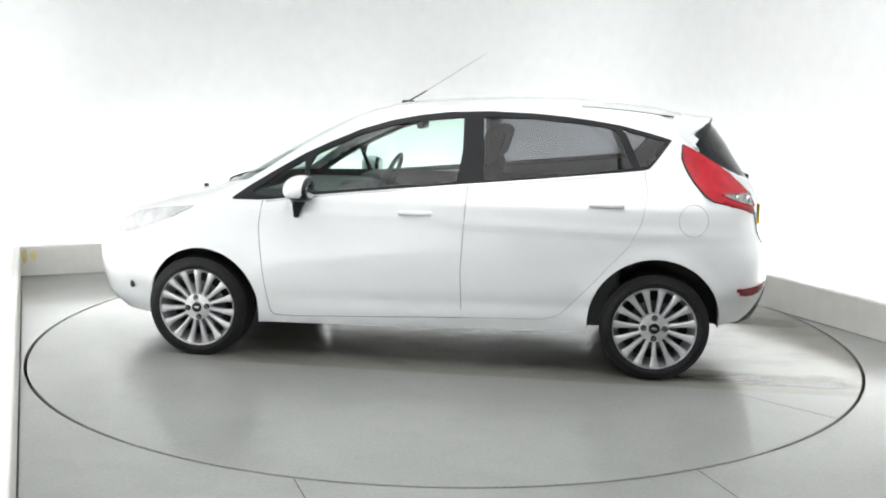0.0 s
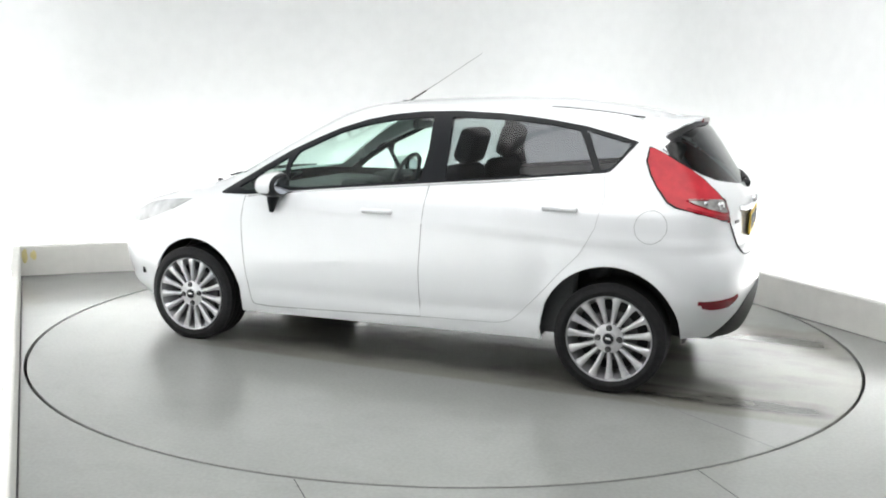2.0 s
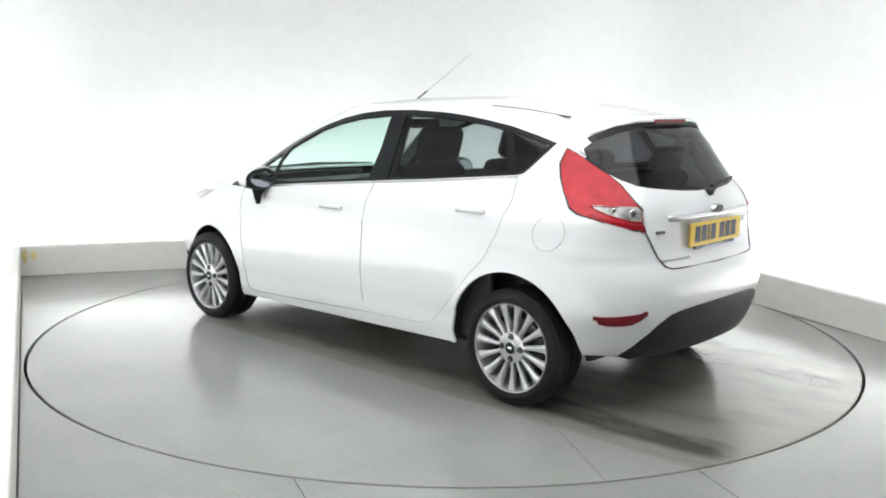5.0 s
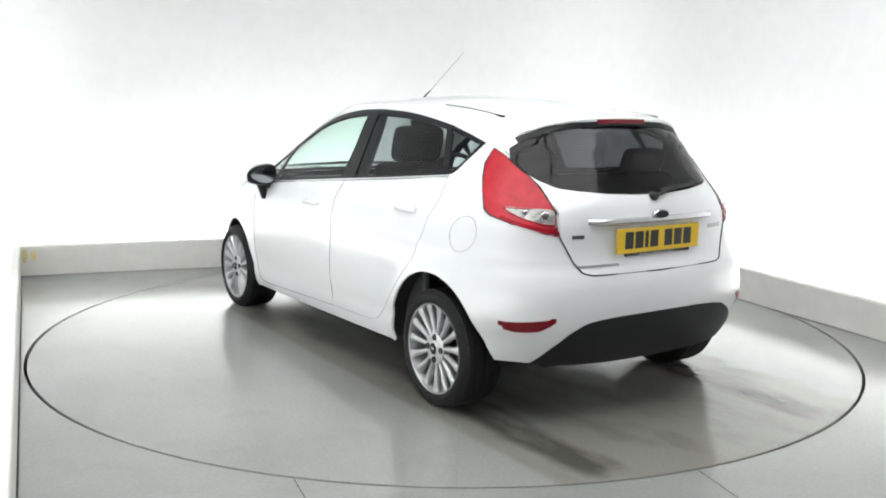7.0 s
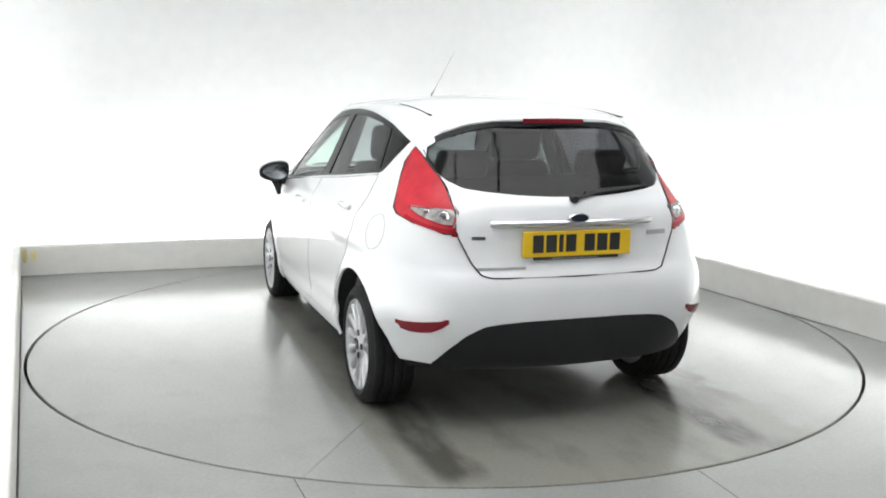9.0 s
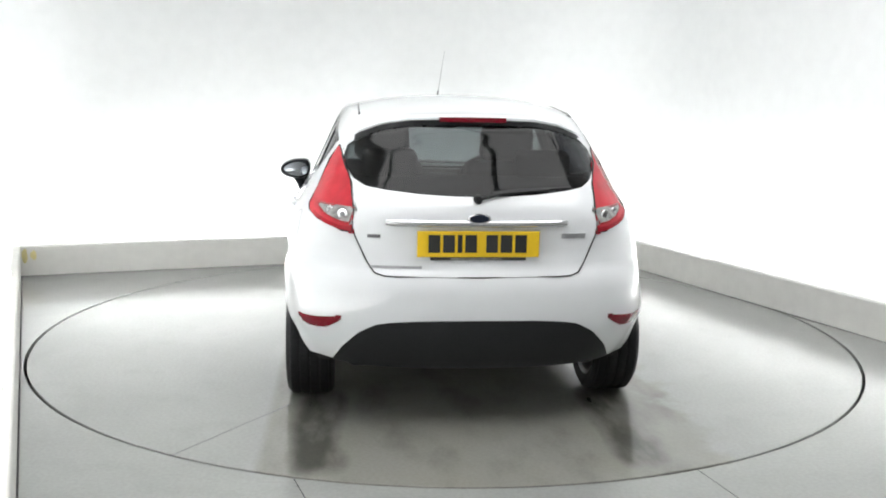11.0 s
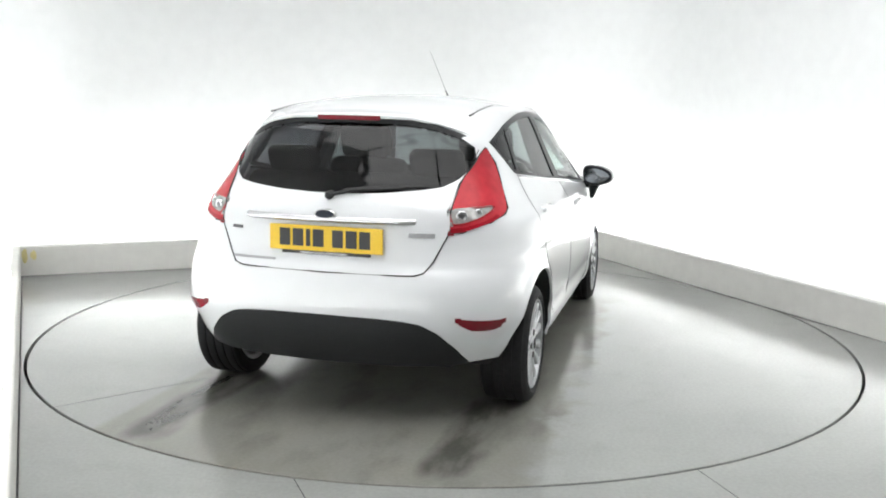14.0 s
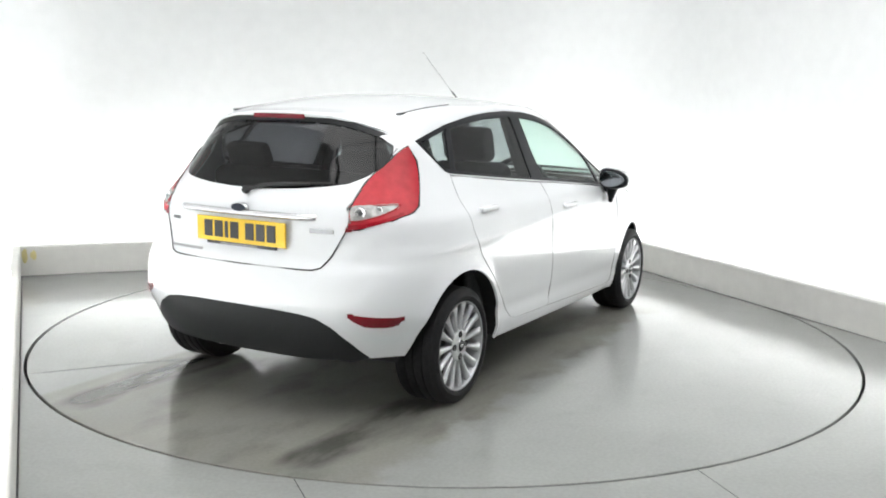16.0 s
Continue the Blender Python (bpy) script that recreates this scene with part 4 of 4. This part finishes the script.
def rear_furniture(gate):
    # chrome strip with oval badge above the plate
    bm = bmesh.new()
    tube(bm, [(tail(y, 0.908) - 0.012 + 0.02 * (abs(y) > 0.37), y, 0.908) for y in np.linspace(-0.385, 0.385, 24)], 0.0155, 12)
    bar = part("chrome_strip", bm, CHROME, gate, "chrome strip above the plate", True)
    bm = bmesh.new()
    x = tail(0, 0.932) - 0.026
    lathe(bm, [(0.0005, -0.006), (0.85, -0.006), (1.0, 0.0), (1.0, 0.012), (0.0005, 0.012)], 40)
    for v in bm.verts:
        v.co = Vector((x + v.co.y, v.co.x * 0.050, 0.932 + v.co.z * 0.021))
    oval = part("oval_badge", bm, CHROME, bar, "dark oval badge with chrome rim", True)
    bm = bmesh.new()
    lathe(bm, [(0.0005, -0.0085), (0.80, -0.0085), (0.86, -0.004), (0.86, 0.0), (0.0005, 0.0)], 40)
    for v in bm.verts:
        v.co = Vector((x + v.co.y, v.co.x * 0.050, 0.932 + v.co.z * 0.021))
    part("badge_enamel", bm, BADGE, oval, "dark blue enamel", True)
    # number plate, letters as plain bars
    px_, zc = tail(0, 0.82) - 0.014, 0.822
    bm = bmesh.new()
    box(bm, px_ - 0.004, px_ + 0.004, -0.262, 0.262, zc - 0.056, zc + 0.056, 0.003, 1)
    plate = part("number_plate", bm, YELLOW, gate, "yellow rear number plate with black bars")
    yy = 0.214
    for k in range(7):
        wd = 0.020 if k in (2,) else 0.050
        bm = bmesh.new()
        box(bm, px_ - 0.0055, px_ - 0.003, yy - wd, yy, zc - 0.036, zc + 0.040)
        part("bar", bm, INK, plate, "")
        yy -= wd + (0.040 if k == 3 else 0.012)
    bm = bmesh.new()
    box(bm, px_ - 0.002, px_ + 0.010, -0.205, 0.205, zc - 0.070, zc - 0.054, 0.002, 1)
    part("plate_holder", bm, INK, gate, "black plate holder edge")
    bm = bmesh.new()
    box(bm, px_ - 0.0035, px_ + 0.0, -0.10, 0.12, zc - 0.067, zc - 0.060)
    part("holder_print", bm, LENS, gate, "small pale bar of print")
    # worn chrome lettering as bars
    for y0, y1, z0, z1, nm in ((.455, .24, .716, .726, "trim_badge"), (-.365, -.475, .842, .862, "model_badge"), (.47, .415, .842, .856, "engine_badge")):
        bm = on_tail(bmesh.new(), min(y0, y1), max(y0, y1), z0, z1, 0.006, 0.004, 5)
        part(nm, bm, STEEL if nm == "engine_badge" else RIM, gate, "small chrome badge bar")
    # wiper
    bm = bmesh.new()
    xw = tail(0, 1.012) - 0.02
    lathe(bm, [(0.0005, -0.012), (0.014, -0.012), (0.020, 0.0), (0.020, 0.025), (0.0005, 0.025)], 16, Matrix.Translation((xw, 0.0, 1.008)) @ Matrix.Rotation(radians(-90), 4, "Z"))
    arm = part("rear_wiper", bm, PLASTIC, gate, "black rear wiper", True)
    bm = bmesh.new()
    tube(bm, [(xw - 0.005, 0, 1.01), (tail(.1, 1.04) - 0.025, -0.11, 1.033), (tail(.3, 1.05) - 0.012, -0.32, 1.046)], 0.010, 6, 0.6)
    part("wiper_arm", bm, PLASTIC, arm)
    bm = bmesh.new()
    tube(bm, [(tail(y, z) - 0.008, -y, z) for y, z in ((.06, 1.03), (.16, 1.042), (.28, 1.048), (.42, 1.052))], 0.009, 5, 0.7)
    part("wiper_blade", bm, LINER, arm)


def under(car):
    """Dark inner shell, floor pan and wheel tubs."""
    bm = bmesh.new()
    G = GRID[:40].copy()
    vs = []
    for row in G:
        c = row.copy()
        c[:, 1] = np.maximum(c[:, 1] - 0.03, 0)
        c[:, 0] = np.clip(c[:, 0], row[:, 0].min() + 0.035, row[:, 0].max() - 0.035)
        vs.append(c)
    for s in (1, -1):
        vv = [[bm.verts.new((p[0], s * p[1], p[2])) for p in r] for r in vs]
        for i in range(len(vv) - 1):
            for j in range(len(vv[0]) - 1):
                p = (vs[i][j] + vs[i + 1][j + 1]) / 2
                if min(math.hypot(p[0] - x, p[2] - z) - wr for x, z, wr in ARCHES) < 0.02 or (p[0] < -1.5 and p[2] < 0.31) or (p[0] < 0.95 and p[2] < 0.25):
                    continue
                bm.faces.new((vv[i][j], vv[i][j + 1], vv[i + 1][j + 1], vv[i + 1][j]))
    part("inner_shell", bm, LINER, car, "dark inner body shell")
    bm = bmesh.new()
    box(bm, -0.86, 0.86, -0.72, 0.72, 0.225, 0.26, 0.01)
    box(bm, -1.70, -0.84, -0.54, 0.54, 0.26, 0.30, 0.01)
    box(bm, 0.84, 1.80, -0.54, 0.54, 0.22, 0.28, 0.01)
    box(bm, -1.72, -1.60, -0.56, 0.56, 0.27, 0.40, 0.02)
    part("floor_pan", bm, LINER, car, "black underbody")
    for x, z, wr in ARCHES:
        for s in (1, -1):
            bm = bmesh.new()
            n = 28
            a0, a1 = radians(-8), radians(188)
            rows = []
            for i in range(n + 1):
                a = a0 + (a1 - a0) * i / n
                rows.append([bm.verts.new((x + r * math.cos(a), s * y, z + r * math.sin(a))) for r, y in ((wr + 0.003, skin(x + wr * math.cos(a), z + wr * math.sin(a)) - 0.012), (wr + 0.014, skin(x + wr * math.cos(a), z + wr * math.sin(a)) - 0.05), (wr + 0.014, 0.55))])
            hub = bm.verts.new((x, s * 0.55, z))
            for a, b in zip(rows, rows[1:]):
                bm.faces.new((a[0], a[1], b[1], b[0]))
                bm.faces.new((a[1], a[2], b[2], b[1]))
                bm.faces.new((a[2], hub, b[2]))
            part("wheel_arch_liner", bm, LINER, car, "black wheel arch liner", True)


def seat(car, y):
    """Front seat: cushion, backrest, headrest on two posts."""
    bm = bmesh.new()
    box(bm, -0.13, 0.37, y - 0.25, y + 0.25, 0.36, 0.52, 0.05, 3)
    st = part("seat", bm, FABRIC, car, "dark cloth front seat", True)
    m = Matrix.Translation((-0.135, y, 0.52)) @ Matrix.Rotation(radians(-17), 4, "Y")
    bm = bmesh.new()
    box(bm, -0.06, 0.06, -0.24, 0.24, -0.06, 0.575, 0.055, 4, m)
    part("backrest", bm, FABRIC, st, "", True)
    bm = bmesh.new()
    box(bm, -0.05, 0.05, -0.155, 0.155, 0.585, 0.785, 0.045, 4, m)
    part("headrest", bm, FABRIC, st, "", True)
    for d in (-0.05, 0.05):
        bm = bmesh.new()
        tube(bm, [m @ Vector((0, d, 0.52)), m @ Vector((0, d, 0.63))], 0.007, 6)
        part("headrest_post", bm, STEEL, st)


def cabin(car):
    for y in (0.36, -0.36):
        seat(car, y)
    bm = bmesh.new()
    box(bm, -1.10, -0.66, -0.62, 0.62, 0.42, 0.58, 0.05, 3)
    m = Matrix.Translation((-1.12, 0, 0.58)) @ Matrix.Rotation(radians(-22), 4, "Y")
    box(bm, -0.06, 0.06, -0.62, 0.62, -0.08, 0.52, 0.05, 3, m)
    bench = part("rear_bench", bm, FABRIC, car, "dark cloth rear bench", True)
    for y in (0.36, -0.36):
        bm = bmesh.new()
        box(bm, -0.04, 0.04, y - 0.13, y + 0.13, 0.53, 0.66, 0.035, 3, m)
        part("rear_headrest", bm, FABRIC, bench, "", True)
    bm = bmesh.new()
    box(bm, 0.45, 1.05, -0.70, 0.70, 0.60, 0.89, 0.06, 3)
    box(bm, 0.42, 0.62, -0.16, 0.16, 0.50, 0.93, 0.05, 3)
    box(bm, 0.40, 0.56, -0.56, -0.18, 0.85, 0.95, 0.04, 3)
    dash = part("dashboard", bm, CABIN, car, "charcoal dashboard", True)
    bm = bmesh.new()
    m = Matrix.Translation((0.40, -0.36, 0.89)) @ Matrix.Rotation(radians(-24), 4, "Y") @ Matrix.Rotation(radians(90), 4, "Z")
    lathe(bm, [(0.185 + 0.015 * math.cos(a), 0.015 * math.sin(a)) for a in [2 * math.pi * i / 8 for i in range(8)]], 36, m, True)
    wheel_ob = part("steering_wheel", bm, CABIN, car, "black steering wheel", True)
    bm = bmesh.new()
    box(bm, -0.075, 0.075, -0.02, 0.03, -0.06, 0.05, 0.02, 2, m)
    box(bm, -0.18, -0.06, -0.008, 0.008, -0.02, 0.015, 0.005, 1, m)
    box(bm, 0.06, 0.18, -0.008, 0.008, -0.02, 0.015, 0.005, 1, m)
    box(bm, -0.02, 0.02, -0.008, 0.008, -0.18, -0.05, 0.005, 1, m)
    part("wheel_hub", bm, CABIN, wheel_ob, "", True)
    # door cards, parcel shelf, headlining, rear pillars' lining
    for s in (1, -1):
        bm = bmesh.new()
        box(bm, -1.05, 0.80, s * 0.74 - 0.02, s * 0.74 + 0.02, 0.26, 0.86, 0.02)
        part("door_card", bm, CABIN, car, "charcoal door lining")
        bm = bmesh.new()
        tube(bm, [(-0.25, s * 0.72, 0.90), (-0.26, s * 0.62, 1.15), (-0.26, s * 0.55, 1.34)], 0.04, 8)
        part("pillar_lining", bm, CABIN, car, "", True)
    bm = bmesh.new()
    box(bm, -1.62, -1.28, -0.52, 0.52, 0.955, 0.975, 0.005)
    part("parcel_shelf", bm, CABIN, car, "dark parcel shelf")
    bm = bmesh.new()
    rows = []
    for x in np.linspace(-1.34, -0.06, 10):
        rows.append([bm.verts.new((x, y, roof_z(x, y) - 0.035)) for y in np.linspace(-0.5, 0.5, 9)])
    for a, b in zip(rows, rows[1:]):
        for j in range(8):
            bm.faces.new((a[j], a[j + 1], b[j + 1], b[j]))
    part("headlining", bm, LINING, car, "pale grey headlining", True)
    bm = bmesh.new()
    box(bm, 0.10, 0.14, -0.12, 0.12, 1.245, 1.30, 0.015)
    part("interior_mirror", bm, CABIN, car, "black interior mirror")


def wheel(car, x, z, s):
    """Alloy wheel with fifteen slim spokes, facing outwards on side s."""
    m = Matrix.Translation((x, s * 0.828, z)) @ (Matrix.Rotation(radians(180), 4, "Z") if s > 0 else Matrix.Identity(4)) @ Matrix.Rotation(radians(WHEEL_TURN[x > 0]), 4, "Y")
    # profile along -y outwards after the turn: y = 0 is the outer face
    bm = bmesh.new()
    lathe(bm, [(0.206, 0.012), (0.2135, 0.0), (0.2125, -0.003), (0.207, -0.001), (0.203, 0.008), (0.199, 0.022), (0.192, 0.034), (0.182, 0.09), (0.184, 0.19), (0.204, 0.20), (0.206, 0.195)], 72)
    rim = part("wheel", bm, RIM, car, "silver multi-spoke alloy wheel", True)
    rim.matrix_basis = m
    bm = bmesh.new()
    prof = [(0.207, 0.012), (0.2135, 0.001), (0.222, -0.006), (0.236, -0.010), (0.238, -0.0085), (0.252, -0.006), (0.263, 0.001), (0.271, 0.012)]
    for k in range(4):
        c = 0.026 + 0.045 * k
        prof += [(0.2765, c - 0.012), (0.2785, c), (0.2785, c + 0.022), (0.2770, c + 0.026), (0.271, c + 0.027), (0.271, c + 0.031)]
    prof += [(0.271, 0.20), (0.25, 0.212), (0.225, 0.208), (0.205, 0.20)]
    lathe(bm, prof, 72)
    part("tyre", bm, RUBBER, rim, "black tyre", True)
    bm = bmesh.new()
    lathe(bm, [(0.0005, 0.085), (0.09, 0.085), (0.128, 0.088), (0.128, 0.10), (0.0005, 0.10)], 40)
    part("brake_disc", bm, STEEL, rim, "grey brake disc")
    bm = bmesh.new()
    lathe(bm, [(0.0005, 0.12), (0.19, 0.12)], 40)
    part("wheel_back", bm, LINER, rim, "dark wheel backing")
    # crowned spoke, widening to the rim, shared by fifteen objects
    bm = bmesh.new()
    secs = []
    for r, wd, y, dp in ((0.048, 0.0085, 0.010, 0.03), (0.075, 0.0098, 0.011, 0.028), (0.11, 0.0115, 0.010, 0.026), (0.150, 0.0142, 0.006, 0.024), (0.180, 0.0175, 0.003, 0.022), (0.197, 0.0225, 0.002, 0.022), (0.2065, 0.0285, 0.003, 0.022)):
        secs.append([bm.verts.new((a * wd, y + b, r)) for a, b in ((-1, dp), (-0.96, 0.0075), (-0.62, 0.0022), (0, 0.0), (0.62, 0.0022), (0.96, 0.0075), (1, dp))])
    for a, b in zip(secs, secs[1:]):
        for j in range(6):
            bm.faces.new((a[j], a[j + 1], b[j + 1], b[j]))
    sp0 = part("spoke", bm, ALLOY, rim, "", True)
    for k in range(15):
        o = sp0 if k == 0 else new("spoke", sp0.data)
        o.parent = rim
        o.matrix_basis = Matrix.Rotation(2 * math.pi * k / 15, 4, "Y")
    bm = bmesh.new()
    lathe(bm, [(0.0005, 0.0), (0.030, 0.0), (0.034, 0.006), (0.044, 0.008), (0.066, 0.007), (0.074, 0.012), (0.076, 0.022), (0.076, 0.045)], 40)
    part("wheel_centre", bm, ALLOY, rim, "silver wheel centre", True)
    bm = bmesh.new()
    lathe(bm, [(0.0005, -0.004), (0.024, -0.003), (0.029, 0.001), (0.029, 0.006)], 28)
    cap = part("centre_cap", bm, BLACK, rim, "dark centre cap", True)
    bm = bmesh.new()
    lathe(bm, [(0.0005, -0.0048), (0.7, -0.0044), (1.0, -0.003), (1.0, 0.002), (0.0005, 0.002)], 24)
    for v in bm.verts:
        v.co.x, v.co.z = v.co.x * 0.017, v.co.z * 0.008
    part("cap_badge", bm, CHROME, cap, "small bright oval badge", True)
    # nuts, each in a black ring that paints the shade of its recess
    bm = bmesh.new()
    lathe(bm, [(0.0105, 0.004), (0.0145, 0.004), (0.0155, 0.007), (0.0155, 0.016), (0.0105, 0.016)], 16, closed=True)
    s0 = part("nut_recess_shade", bm, LINER, rim, "", True)
    bm = bmesh.new()
    lathe(bm, [(0.0005, 0.0045), (0.0075, 0.0045), (0.0095, 0.007), (0.0105, 0.016)], 6)
    n0 = part("wheel_nut", bm, STEEL, rim, "", True)
    for k in range(4):
        a = 0.15 + k * math.pi / 2
        at = Matrix.Translation((0.054 * math.cos(a), 0.0, 0.054 * math.sin(a)))
        for first, nm in ((s0, "nut_recess_shade"), (n0, "wheel_nut")):
            o = first if k == 0 else new(nm, first.data)
            o.parent = rim
            o.matrix_basis = at


WHEEL_TURN = (9, 1)   # how far the rear and front wheels are rolled round
CAR = build_car()


def motions():
    """The turntable turns steadily and carries the car."""
    deck, carried = [], []
    for k in range(17):
        t = float(k)
        a = 172.3353 - 6.79506 * t - 0.01219 * t * t
        deck.append((t, pose(0, 0, 0, 0, 0, a)))
        carried.append((t, pose(0, 0, 0, 0, 0, a) @ Matrix.Translation((0.0255, 0.0533, 0))))
    walk(TABLE, deck)
    walk(CAR, carried)


motions()
